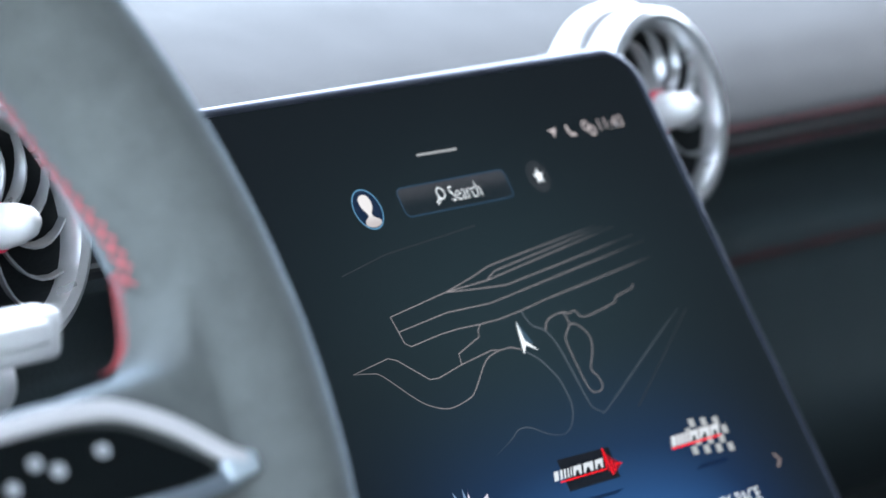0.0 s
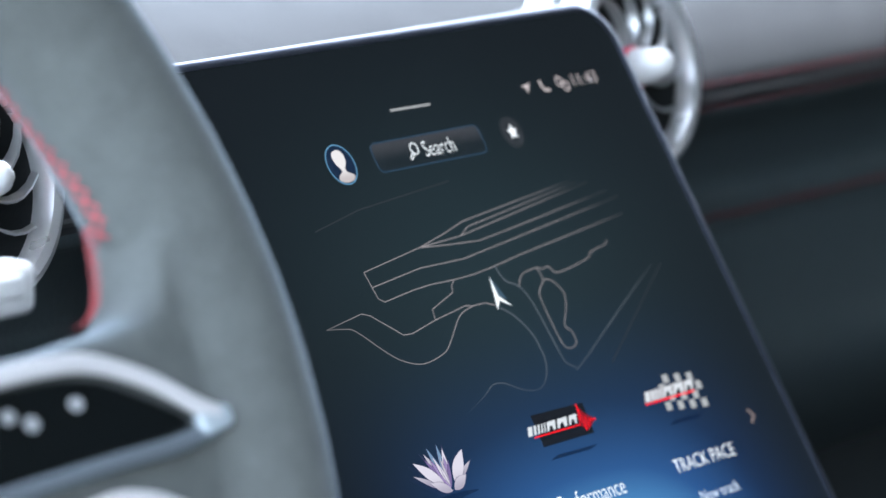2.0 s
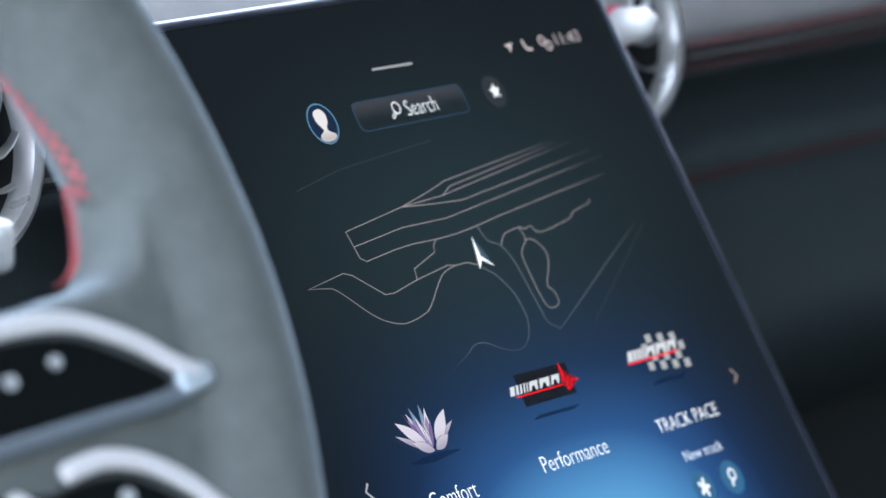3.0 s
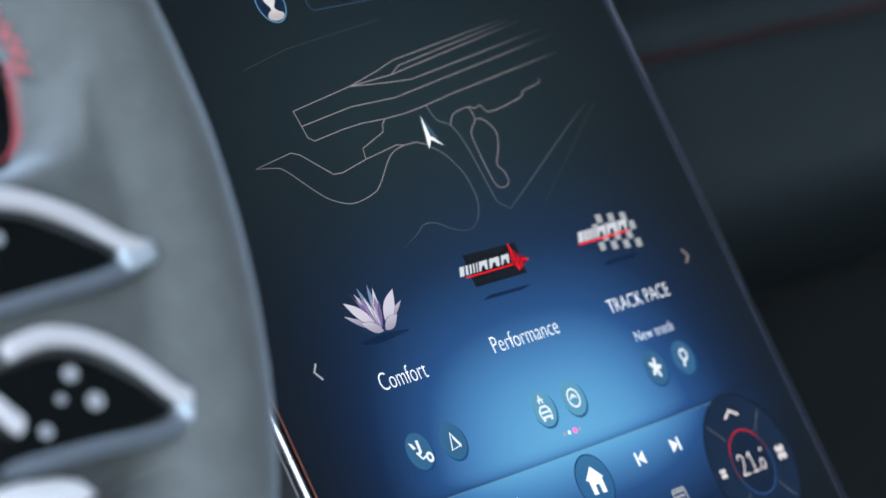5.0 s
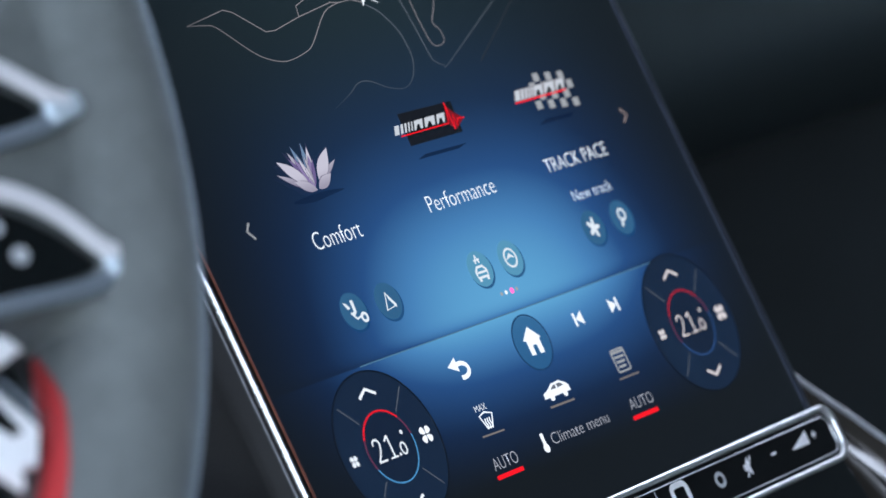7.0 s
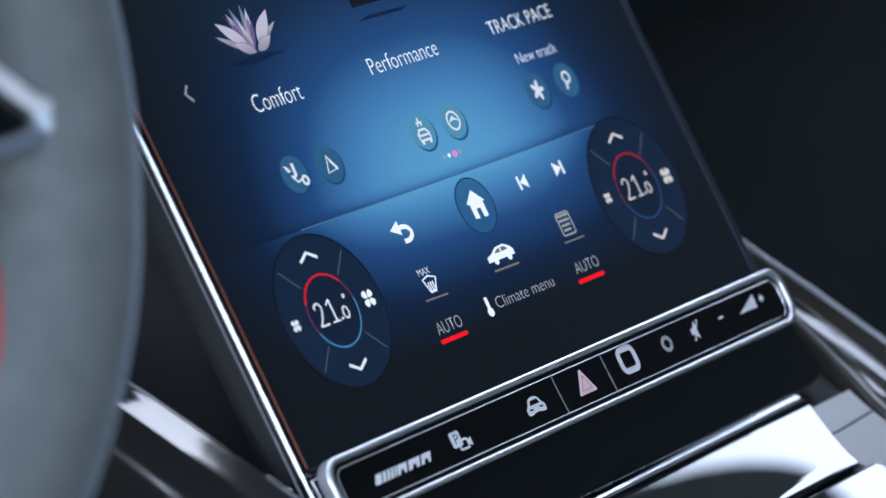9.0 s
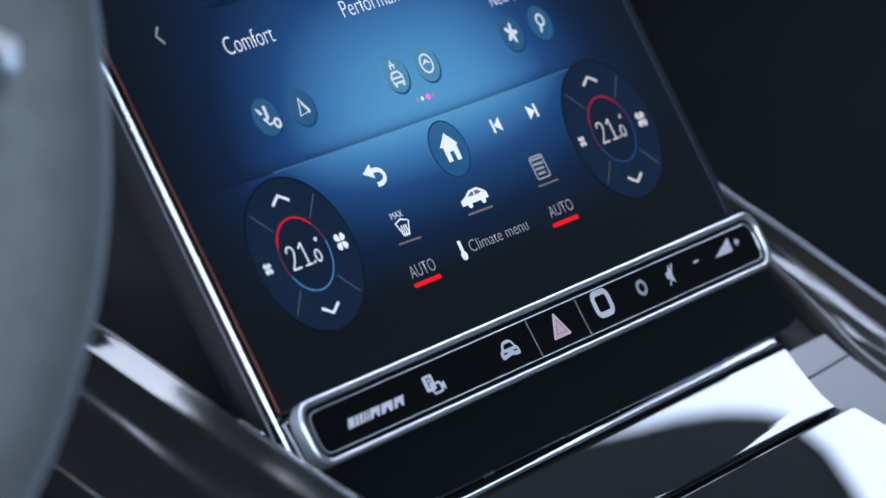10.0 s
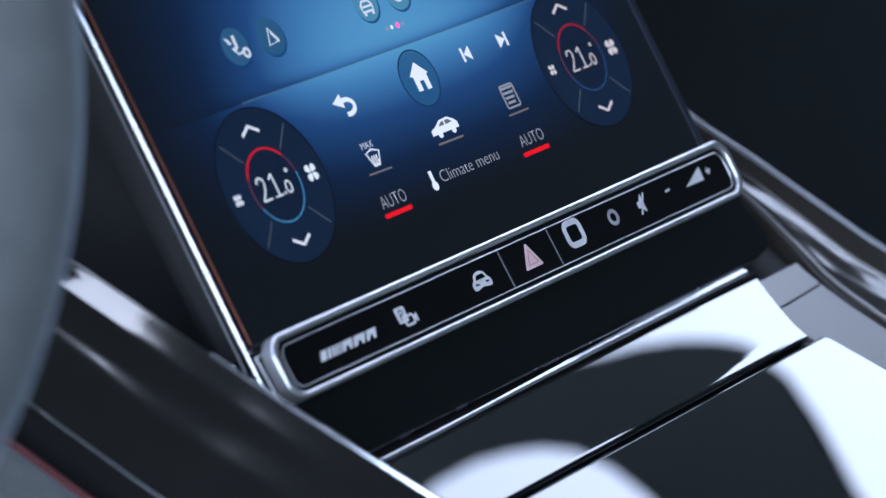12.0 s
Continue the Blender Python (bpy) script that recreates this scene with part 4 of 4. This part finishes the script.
def climate_dial(x, z, digits, warm, cool):
    flat("dial", disc(x, z, 0.0208, 64), DIALPIX, F1)
    line("dial_edge", disc(x, z, 0.0209, 64), 0.0004, DARKPIX, F2, True)
    flat("dial_face", disc(x, z, 0.0097, 48), DIALFACE, F2 + 0.00004)
    for name, a0, a1, width, mat in (("dial_ring_warm", 42, 158, 0.00042, warm), ("dial_ring_fade", 8, 42, 0.00034, FADE), ("dial_ring_fade", 158, 206, 0.00032, FADE), ("dial_ring_cool", 206, 368, 0.00034, cool)):
        line(name, [(x + 0.0099 * math.cos(radians(a0 + (a1 - a0) * k / 24)), z + 0.0099 * math.sin(radians(a0 + (a1 - a0) * k / 24))) for k in range(25)], width, mat, F2)
    for a in (45, 135, 225, 315):
        c, s = math.cos(radians(a)), math.sin(radians(a))
        line("dial_divider", [(x + 0.0114 * c, z + 0.0114 * s), (x + 0.0195 * c, z + 0.0195 * s)], 0.00022, DIVIDER, F2)
    two = [(-6.9, 1.7), (-6.5, 2.7), (-5.6, 3.1), (-4.6, 2.8), (-4.1, 1.9), (-4.3, 0.9), (-5.3, -0.9), (-7.0, -2.8)]
    line("digit", [(x + a * MM, z + b * MM) for a, b in smooth_line(two, 5)], 0.00046, digits)
    line("digit", [(x - 0.0071, z - 0.0029), (x - 0.0036, z - 0.0029)], 0.00046, digits, F3)
    line("digit", [(x - 0.0018, z + 0.0019), (x - 0.0004, z + 0.0030), (x - 0.0003, z + 0.0030)], 0.0005, digits)
    line("digit", [(x - 0.0003, z + 0.0032), (x - 0.0003, z - 0.0029)], 0.00048, digits, F3)
    line("digit", [(x - 0.0019, z - 0.0029), (x + 0.0013, z - 0.0029)], 0.0004, digits)
    flat("point", disc(x + 0.0023, z - 0.0027, 0.00038, 12), digits)
    line("digit", disc(x + 0.0045, z - 0.0015, 0.0011, 24, 1.4), 0.00042, digits, F2, True)
    line("degree", disc(x + 0.0062, z + 0.0026, 0.0004, 14), 0.00035, digits, F2, True)
    line("dial_arrow", [(x - 0.0036, z + 0.0142), (x, z + 0.0162), (x + 0.0036, z + 0.0142)], 0.0008, digits)
    line("dial_arrow", [(x - 0.0036, z - 0.0144), (x, z - 0.0164), (x + 0.0036, z - 0.0144)], 0.0008, digits)
    for fx, r in ((-0.0163, 0.0017), (0.0155, 0.0026)):
        for k in range(4):
            a = math.pi / 4 + math.pi / 2 * k
            c, s = math.cos(a), math.sin(a)
            blade = [(0.12, 0.0), (0.5, -0.34), (0.85, -0.36), (1.0, -0.05), (0.9, 0.3), (0.55, 0.34)]
            flat("fan_symbol", [(x + fx + r * (c * p - s * q), z - 0.0003 + r * (s * p + c * q)) for p, q in smooth_line(blade, 3, True)], digits)
    for ring in range(4):
        for k in range(-5, 6):
            for mid in (180, 225):
                a = radians(mid + 4.0 * k)
                rad = 0.0125 + 0.0019 * ring
                dots.append((x + rad * math.cos(a), z + rad * math.sin(a)))


dots = []
climate_dial(-0.0744, -0.0645, WHITE, REDPIX, BLUEPIX)
climate_dial(0.0764, -0.0626, lit("far_white_light", (0.75, 0.66, 0.64), 0.6), lit("far_red_light", (0.7, 0.01, 0.03), 0.4), lit("far_blue_light", (0.05, 0.14, 0.4), 0.35))
speck = bmesh.new()
for x, z in dots:
    speck.faces.new([speck.verts.new((x + a, F2, z + b)) for a, b in ((-0.00016, 0), (0, -0.00016), (0.00016, 0), (0, 0.00016))])
tagged(part("dial_dots", speck, lit("dot_light", (0.05, 0.16, 0.34), 0.25), screen, smooth=False), kind="stuff")

# ---- key bar below the display ----
bar = thing("key_bar", pose(0, 0, 0.60, -31), "black touch key bar with a bright silver rim below the display", "control bar")
part("rim", hoop(rounded(-0.1132, -0.1160, 0.1132, -0.0988, 0.0058, 10), rounded(-0.1112, -0.1144, 0.1112, -0.1006, 0.0044, 10), -0.0068, -0.0024), BARRIM, bar, "satin silver rim")
bevelled = bar.children[0].modifiers.new("round", "BEVEL")
bevelled.width, bevelled.segments, bevelled.limit_method = 0.0009, 4, "ANGLE"
part("body", prism(rounded(-0.1055, -0.1150, 0.1100, -0.0998, 0.0040, 10), -0.0026, 0.0), PLASTIC, bar, "black back body")
part("inner_bead", tube([(x, -0.0059, z) for x, z in rounded(-0.1093, -0.1131, 0.1093, -0.1020, 0.0033, 8)], 0.0002, 8, True), BEADMETAL, bar, "thin bright bead")
part("face", prism(rounded(-0.1113, -0.1145, 0.1113, -0.1005, 0.0045, 10), -0.0058, -0.0024, 0.0004), GLASSBLACK, bar, "glossy black face")
K1, K2 = -0.00592, -0.00604


def key(name, points, mat=PRINT, layer=K1):
    return part(name, prism(points, layer, layer + 0.0001), mat, bar, smooth=False)


def stroke(name, points, width, mat=PRINT, layer=K1, closed=False):
    return part(name, ribbon(points, width, layer, 0.0001, closed), mat, bar, smooth=False)


x0, z0, h = -96.6, -109.5, 2.5
at = 0.0
for width, kind in ((2.6, 0), (1.3, 0), (1.1, 0), (0.9, 0), (0.7, 0), (4.1, 1), (4.9, 1), (4.1, 1)):
    a, b = x0 + at, x0 + at + width
    key("badge_block" if kind else "badge_bar", mm([(a, z0), (b, z0), (b + 1.4, z0 + h), (a + 1.4, z0 + h)]))
    if kind:
        c = (a + b) / 2
        key("badge_notch", mm([(c - 1.0, z0 - 0.05), (c + 0.9, z0 - 0.05), (c + 0.9, z0 + 1.1), (c + 0.1, z0 + 1.1)]), GLASSBLACK, K2)
    at += width + (0.8 if kind else 0.6)
key("parking_symbol", rounded(-0.0612, -0.1092, -0.0570, -0.1050, 0.0006, 3))
lettering("P", (-0.0600, -0.1085, -0.0582, -0.1057), GLASSBLACK, bar, K2, name="parking_letter")
stroke("camera_symbol", rounded(-0.0588, -0.1102, -0.0550, -0.1078, 0.0005, 3), 0.0006, PRINT, K2, True)
key("camera_symbol", mm([(-54.8, -109.4), (-53.2, -110.2), (-53.2, -107.8), (-54.8, -108.6)]))
key("car_symbol", mm(smooth_line([(-25.8, -109.4), (-25.9, -107.8), (-24.9, -107.0), (-23.8, -105.4), (-21.7, -104.9), (-19.6, -105.4), (-18.5, -107.0), (-17.5, -107.8), (-17.6, -109.4), (-19.0, -109.6), (-21.7, -109.2), (-24.4, -109.6)], 3, True)))
key("car_window", mm([(-24.0, -107.1), (-23.2, -105.8), (-20.2, -105.8), (-19.4, -107.1)]), GLASSBLACK, K2)
for x in (-24.9, -20.2):
    key("car_lamp", mm([(x, -107.9), (x + 1.7, -108.1), (x + 1.5, -108.5), (x + 0.2, -108.4)]), GLASSBLACK, K2)
for x in (-9.3, 15.2):
    stroke("key_divider", mm([(x - 0.1, -101.6), (x, -107.0), (x + 0.3, -113.4)]), 0.0005, SATIN)
HAZARD = material("hazard_print", (0.85, 0.62, 0.62), 0.5)
key("hazard_symbol", mm([(-1.2, -109.9), (-1.0, -110.3), (6.8, -110.3), (7.0, -109.8), (3.3, -103.6), (2.7, -103.6)]), HAZARD)
stroke("hazard_outline", mm([(0.6, -109.2), (5.3, -109.2), (3.0, -105.3)]), 0.0004, material("hazard_red_print", (0.6, 0.2, 0.22), 0.5), K2, True)
stroke("engine_key", rounded(0.0224, -0.1094, 0.0298, -0.1032, 0.0018, 5), 0.0017, PRINT, K1, True)
stroke("camera_key", disc(0.0464, -0.1068, 0.0020, 24, 0.9), 0.0011, material("grey_print", (0.4, 0.41, 0.42), 0.5), K1, True)
key("mute_symbol", mm([(59.8, -107.6), (59.8, -105.8), (61.0, -105.8), (62.8, -103.9), (62.8, -109.2), (61.0, -107.6)]))
stroke("mute_symbol", mm([(60.0, -109.4), (64.6, -104.0)]), 0.0005)
stroke("volume_symbol", mm([(75.2, -106.3), (77.6, -106.2)]), 0.0006)
key("volume_symbol", mm([(86.0, -107.6), (95.8, -107.8), (96.0, -103.8)]))
stroke("volume_symbol", mm([(98.4, -105.9), (100.8, -105.8)]), 0.0006)
stroke("volume_symbol", mm([(99.5, -104.8), (99.6, -106.9)]), 0.0006)

# ---- steering wheel ----
wheel = thing("steering_wheel", pose(-0.3946, -0.0529, 0.6937, -28.6), "grey suede steering wheel with red stitching and silver spokes", "steering wheel")
part("rim", tube([(0.16 * math.cos(a), 0, 0.16 * math.sin(a)) for a in [2 * math.pi * i / 128 for i in range(128)]], 0.018, 24, True), SUEDE, wheel, "grey suede rim")


def cross_stitch():
    """Red cross stitches round the inner side of the rim."""
    bm = bmesh.new()

    def at(a, phi):
        r = 0.16 - 0.0183 * math.cos(phi)
        return Vector((r * math.cos(a), -0.0183 * math.sin(phi), r * math.sin(a)))

    TURN, SIDE = (-180, -60, -43, -38, -34, 0, 2.5, 3.5, 5.5, 9.5, 13, 17, 22, 60, 180), (-0.4, 0.3, 0.05, -0.2, -0.5, -1.0, -0.95, -0.38, -0.16, -0.25, -0.42, -0.58, -0.58, -0.8, -0.4)
    n = 230
    for i in range(n):
        a = 2 * math.pi * i / n
        b = 2 * math.pi * (i + 0.9) / n
        if 250 < math.degrees(a) < 362 or a < radians(2.0):
            continue
        mid_phi = float(np.interp(math.degrees((a + math.pi) % (2 * math.pi) - math.pi), TURN, SIDE))
        for p, q in (((a, mid_phi - 0.14), (b, mid_phi + 0.14)), ((b, mid_phi - 0.14), (a, mid_phi + 0.14))):
            s, e = at(*p), at(*q)
            mid = (s + e) / 2
            out = (Vector((0.16 * math.cos(a), 0, 0.16 * math.sin(a))) - mid).normalized() * -0.0006
            w = (e - s).cross(out).normalized() * 0.0004
            v = [bm.verts.new(t) for t in (s - w, s + w, mid + w + out, mid - w + out, e - w, e + w)]
            bm.faces.new((v[0], v[1], v[2], v[3]))
            bm.faces.new((v[3], v[2], v[5], v[4]))
    return bm


tagged(part("cross_stitching", cross_stitch(), STITCH, wheel, "red cross stitching", smooth=False), kind="stuff")


def rim_band():
    """A band of red leather let into the inner side of the rim."""
    rows = []
    for k in range(34):
        a = -33.0 - 2.0 * k
        inner = float(np.interp(-a, (33, 38, 41.5, 46, 50.5, 65, 100), (-0.78, -0.46, -0.19, 0.02, 0.12, 0.2, 0.1)))
        outer = float(np.interp(-a, (33, 38, 41.5, 46, 50.5, 65, 100), (-0.62, 0.02, 0.27, 0.41, 0.54, 0.65, 0.6)))
        row = []
        for j in range(9):
            phi = inner + (outer - inner) * j / 8
            lift = 0.0181 + 0.0007 * math.sin(math.pi * j / 8)
            r = 0.16 - lift * math.cos(phi)
            row.append((r * math.cos(radians(a)), -lift * math.sin(phi), r * math.sin(radians(a))))
        rows.append(row)
    return loft(rows)


part("red_band", rim_band(), REDHIDE, wheel, "red leather band on the inner rim")
part("hub", lathe([(0, -0.022), (0.035, -0.020), (0.052, -0.012), (0.058, 0.0), (0.056, 0.03), (0, 0.03)]), FACE, wheel, "black leather hub")
part("column", lathe([(0.03, 0.028), (0.034, 0.05), (0.045, 0.07), (0.045, 0.24)], 32), PLASTIC, wheel, "black plastic steering column")


def spoke_skin():
    """A broad spoke that swells smoothly out of the rim."""
    def curve(points, x):
        for (x0, y0), (x1, y1) in zip(points, points[1:]):
            if x <= x1:
                t = (x - x0) / (x1 - x0)
                return y0 + (y1 - y0) * t * t * (3 - 2 * t)
        return points[-1][1]

    top = ((40, -11.5), (100, -9.6), (117, -8.4), (127, -7.4), (131, -6.3), (134.7, -4.4), (137, -2.2), (138.8, 0.4), (141, 6.0), (144, 12.0))
    low = ((40, -74.0), (80, -73.5), (94, -74.0), (104, -75.5), (112, -77.5), (119, -80.5), (124, -90.0), (136, -106.0), (148, -116.0))
    columns = []
    for i in range(46):
        a = 42 + 106 * i / 45
        t, b = curve(top, a), curve(low, a)
        reach = math.sqrt(166.0 ** 2 - a * a)
        t, b = min(t, reach), max(b, -reach)
        column = [(a * MM, 0.010, (t + 0.0) * MM)]
        for k in range(41):
            f = k / 40
            z = t + (b - t) * (0.5 - 0.5 * math.cos(math.pi * f))
            radius = math.hypot(a, z)
            edge = min(abs(z - t), abs(z - b)) / 7.0
            plate = 9.0
            if edge < 1:
                plate -= 15.0 * (1 - math.sqrt(max(0.0, 1 - (1 - edge) ** 2)))
            ring = math.sqrt(max(0.0, 324.0 - (160.0 - radius) ** 2)) if radius > 142 else (radius - 142) * 3.0
            blend = max(8.0 - abs(plate - ring), 0.0)
            height = max(plate, ring) + blend * blend / 32.0
            column.append((a * MM, -height * MM, z * MM))
        column.append((a * MM, 0.010, b * MM))
        columns.append(column)
    return loft(columns)


part("spoke", spoke_skin(), SUEDE, wheel, "grey suede spoke")


def corner_stitch():
    """Red stitches that run off the rim into the corner of the spoke."""
    bm = bmesh.new()
    path = [Vector(p) for p in smooth_line([(0.1404, 0.0052, 0.0150), (0.1398, 0.0066, 0.0085), (0.1378, 0.0072, 0.0018), (0.1352, 0.0074, -0.0022), (0.1318, 0.0076, -0.0046), (0.1285, 0.0078, -0.0058)], 5)]
    for a, b in zip(path, path[1:]):
        d = (b - a) * 0.85
        lift = Vector((-0.0009, 0, 0.0006))
        for lean in (-0.0016, 0.0016):
            s, e = a + lift + Vector((0, lean, 0)), a + d + lift - Vector((0, lean, 0))
            side = d.normalized().cross(Vector((-0.83, 0, 0.55))).normalized() * 0.0004
            v = [bm.verts.new(p) for p in (s - side, s + side, e + side, e - side)]
            top = bm.verts.new((s + e) / 2 + lift * 0.6)
            for i in range(4):
                bm.faces.new((v[i], v[(i + 1) % 4], top))
    return bm


tagged(part("corner_stitching", corner_stitch(), STITCH, wheel, "red stitching at the spoke", smooth=False), kind="stuff")


def strip(name, points, mat, parent, w, y=-0.0125, flatness=0.5):
    """A flat rounded bar laid along a curve on the face of the spoke."""
    line3 = [Vector((x * MM, y, z * MM)) for x, z in smooth_line(points, 6)]
    n = len(line3)
    profile = [(math.copysign(abs(math.cos(a)) ** 0.7, math.cos(a)), math.copysign(abs(math.sin(a)) ** 0.7, math.sin(a))) for a in [2 * math.pi * k / 16 for k in range(17)]]
    sections = []
    for i, p in enumerate(line3):
        d = (line3[min(i + 1, n - 1)] - line3[max(i - 1, 0)]).normalized()
        across = Vector((-d.z, 0, d.x))
        end = 1.0 if 1 < i < n - 2 else (0.82 if i in (1, n - 2) else 0.35)
        sections.append([p + (across * c + Vector((0, flatness * s, 0))) * w * end * MM for c, s in profile])
    return part(name, loft(sections), mat, parent)


upper_pad = part("upper_key_pad", prism(mm(smooth_line([(52, -19), (80, -18.5), (100, -20), (112, -24.5), (128.5, -34.9), (112, -37), (88, -38), (52, -40)], 3, True)), -0.0112, -0.004, 0.0008), PIANO, wheel, "gloss black upper key pad")
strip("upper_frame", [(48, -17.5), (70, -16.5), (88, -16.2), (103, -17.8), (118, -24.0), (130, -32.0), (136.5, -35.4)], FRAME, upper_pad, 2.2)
strip("upper_frame", [(137, -35.6), (131.5, -37.6), (118, -38.9), (100, -39.2), (70, -40.2), (48, -41.5)], SKYSILVER, upper_pad, 1.9, -0.0118)
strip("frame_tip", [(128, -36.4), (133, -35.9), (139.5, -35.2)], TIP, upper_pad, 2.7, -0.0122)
lower_pad = part("lower_key_pad", prism(mm(smooth_line([(52, -50), (78, -51), (94, -50.5), (104, -52), (114, -57.5), (127, -69.0), (112, -70.5), (96, -70.5), (52, -70)], 3, True)), -0.0112, -0.004, 0.0008), PIANO, wheel, "gloss black lower key pad")
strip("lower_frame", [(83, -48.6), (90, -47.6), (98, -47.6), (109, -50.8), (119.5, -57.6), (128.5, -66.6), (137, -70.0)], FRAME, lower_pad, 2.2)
strip("lower_frame", [(137, -70.4), (126, -72.6), (117, -73.2), (98, -72.2), (70, -71.6)], SKYSILVER, lower_pad, 1.9, -0.0118)
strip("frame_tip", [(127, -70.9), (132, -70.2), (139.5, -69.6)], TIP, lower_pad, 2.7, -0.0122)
strip("roller", [(66, -50), (73, -56), (78, -62), (80, -64)], FRAME, lower_pad, 2.2)
for pad, spots in ((upper_pad, ((74.8, -24.5, 2.3), (80.6, -27.0, 2.5), (95.5, -25.1, 2.4), (66.0, -28.5, 2.2))), (lower_pad, ((100.6, -56.0, 2.6), (104.5, -62.8, 2.9), (95.0, -60.5, 1.5), (87, -66, 2.2)))):
    for x, z, r in spots:
        part("key_symbol", prism(disc(x * MM, z * MM, r * 0.8 * MM, 20, 0.8), -0.0117, -0.0111), KEYPRINT, pad, smooth=False)
lower_spoke = part("lower_spoke", prism(mm([(60, -79), (90, -80), (98.5, -81.5), (99.5, -89), (96, -98), (90, -106), (80, -114), (56, -112)]), -0.0045, 0.006, 0.002), PIANO, wheel, "gloss black lower spoke")
part("spoke_cap", prism(mm([(60, -73.4), (80, -73.6), (90.3, -75.0), (95.9, -77.1), (99, -80.8), (90.5, -82.6), (87.4, -80.9), (60, -77)]), -0.0082, -0.002, 0.0016, 3), MATTE, lower_spoke, "bright silver cap")
part("spoke_blade", prism(mm([(64, -79.6), (82.6, -80.4), (85.9, -83.4), (95.9, -96.4), (91, -103.8), (86.7, -103.2), (84.8, -107.4), (79.9, -102.5), (64, -92)]), -0.0064, -0.003, 0.001), MATTE, lower_spoke, "bright silver blade")
part("blade_notch", prism(mm([(66, -81.5), (84.3, -86), (87.5, -91.1), (90, -96.3), (87, -96.6), (81.1, -91.6), (66, -87.5)]), -0.0067, -0.003), PIANO, lower_spoke, "gloss black notch")
for k in range(3):
    strip("spoke_rib", [(89.5 + 1.2 * k, -83.8 - 0.4 * k), (93.0 + 1.1 * k, -87.5 - 0.6 * k), (97.2 + 0.5 * k, -94.5 - 0.6 * k)], SKYSILVER, lower_spoke, 0.25, -0.0048)
paddle = thing("shift_paddle", pose(-0.243, 0.002, 0.6838), "satin silver shift paddle behind the wheel", "paddle")
part("blade", slab(-0.075, 0.0155, -0.005, 0.006, -0.0062, 0.0064, 0.003), MATTE, paddle)
part("blade_ridge", slab(-0.07, 0.008, -0.0072, -0.0046, -0.0012, 0.0044, 0.001), MATTE, paddle)
part("arm", tube([(-0.035, 0.0, 0.0), (-0.075, 0.008, 0.004), (-0.125, 0.012, 0.006)], 0.006, 10), MATTE, paddle)
stalk = thing("column_stalk", pose(-0.207, 0.03, 0.667), "black column stalk with a silver ring", "stalk")
part("lever", tube([(-0.135, 0.012, 0.004), (-0.06, 0.004, 0.0), (-0.012, 0.0, 0.0)], [0.006, 0.007, 0.008], 16), PLASTIC, stalk)
part("ring", tube([(-0.018, 0, 0), (-0.012, 0, 0), (-0.010, 0, 0)], [0.0084, 0.0088, 0.0082], 20), MATTE, stalk, "silver ring")


# ---- turbine vents ----
def air_vent(m):
    v = thing("air_vent", m, "round silver turbine air vent with curved blades", "air vent", "turbine vents on the dashboard")
    part("ring", lathe([(0.0268, 0.0045), (0.0270, 0.0012), (0.0282, -0.0016), (0.0305, -0.0026), (0.0325, -0.0014), (0.0335, 0.003), (0.0330, 0.0095), (0.0315, 0.011), (0.0268, 0.0045)]), VENT, v, "bright silver ring")
    part("collar", lathe([(0.030, 0.009), (0.0335, 0.0093), (0.0362, 0.0115), (0.0370, 0.0150), (0.0362, 0.0200), (0.033, 0.024), (0.030, 0.024)]), VENT, v, "bright silver collar")
    part("throat", lathe([(0.0269, 0.0044), (0.0262, 0.03), (0.020, 0.06), (0, 0.06)], 48), FACE, v, "black air duct")
    part("hub", lathe([(0, -0.0125), (0.0022, -0.0120), (0.0041, -0.0098), (0.0053, -0.0060), (0.0060, -0.0010), (0.0060, 0.003), (0.005, 0.012), (0, 0.012)], 32), MATTE, v, "silver cone hub")
    part("hub_ring", lathe([(0.0058, 0.0010), (0.0068, 0.0014), (0.0070, 0.0040), (0.0058, 0.0046)], 32), REDRING, v, "red hub ring")
    for k in range(12):
        a0 = 2 * math.pi * k / 12
        sections = []
        for i in range(8):
            t = i / 7
            r = 0.0062 + 0.0208 * t
            a = a0 + 0.5 * t * t
            out, across, deep = Vector((math.cos(a), 0, math.sin(a))), Vector((-math.sin(a), 0, math.cos(a))), Vector((0, 1, 0))
            mid = out * r + deep * (0.0042 - 0.001 * t)
            wide = 0.0010 + 0.0006 * math.sin(math.pi * min(1.0, t * 1.1))
            flap = deep * wide + across * wide * 0.5
            thin = across * 0.0004
            sections.append([mid - flap - thin, mid - flap * 1.05, mid - flap + thin, mid + flap + thin, mid + flap * 1.05, mid + flap - thin, mid - flap - thin])
        part("blade", loft(sections), BLADE, v)
    return v


vent = air_vent(pose(0.155, 0.082, 0.691, -12))
copy_thing(vent, pose(-0.155, 0.082, 0.692, -12))
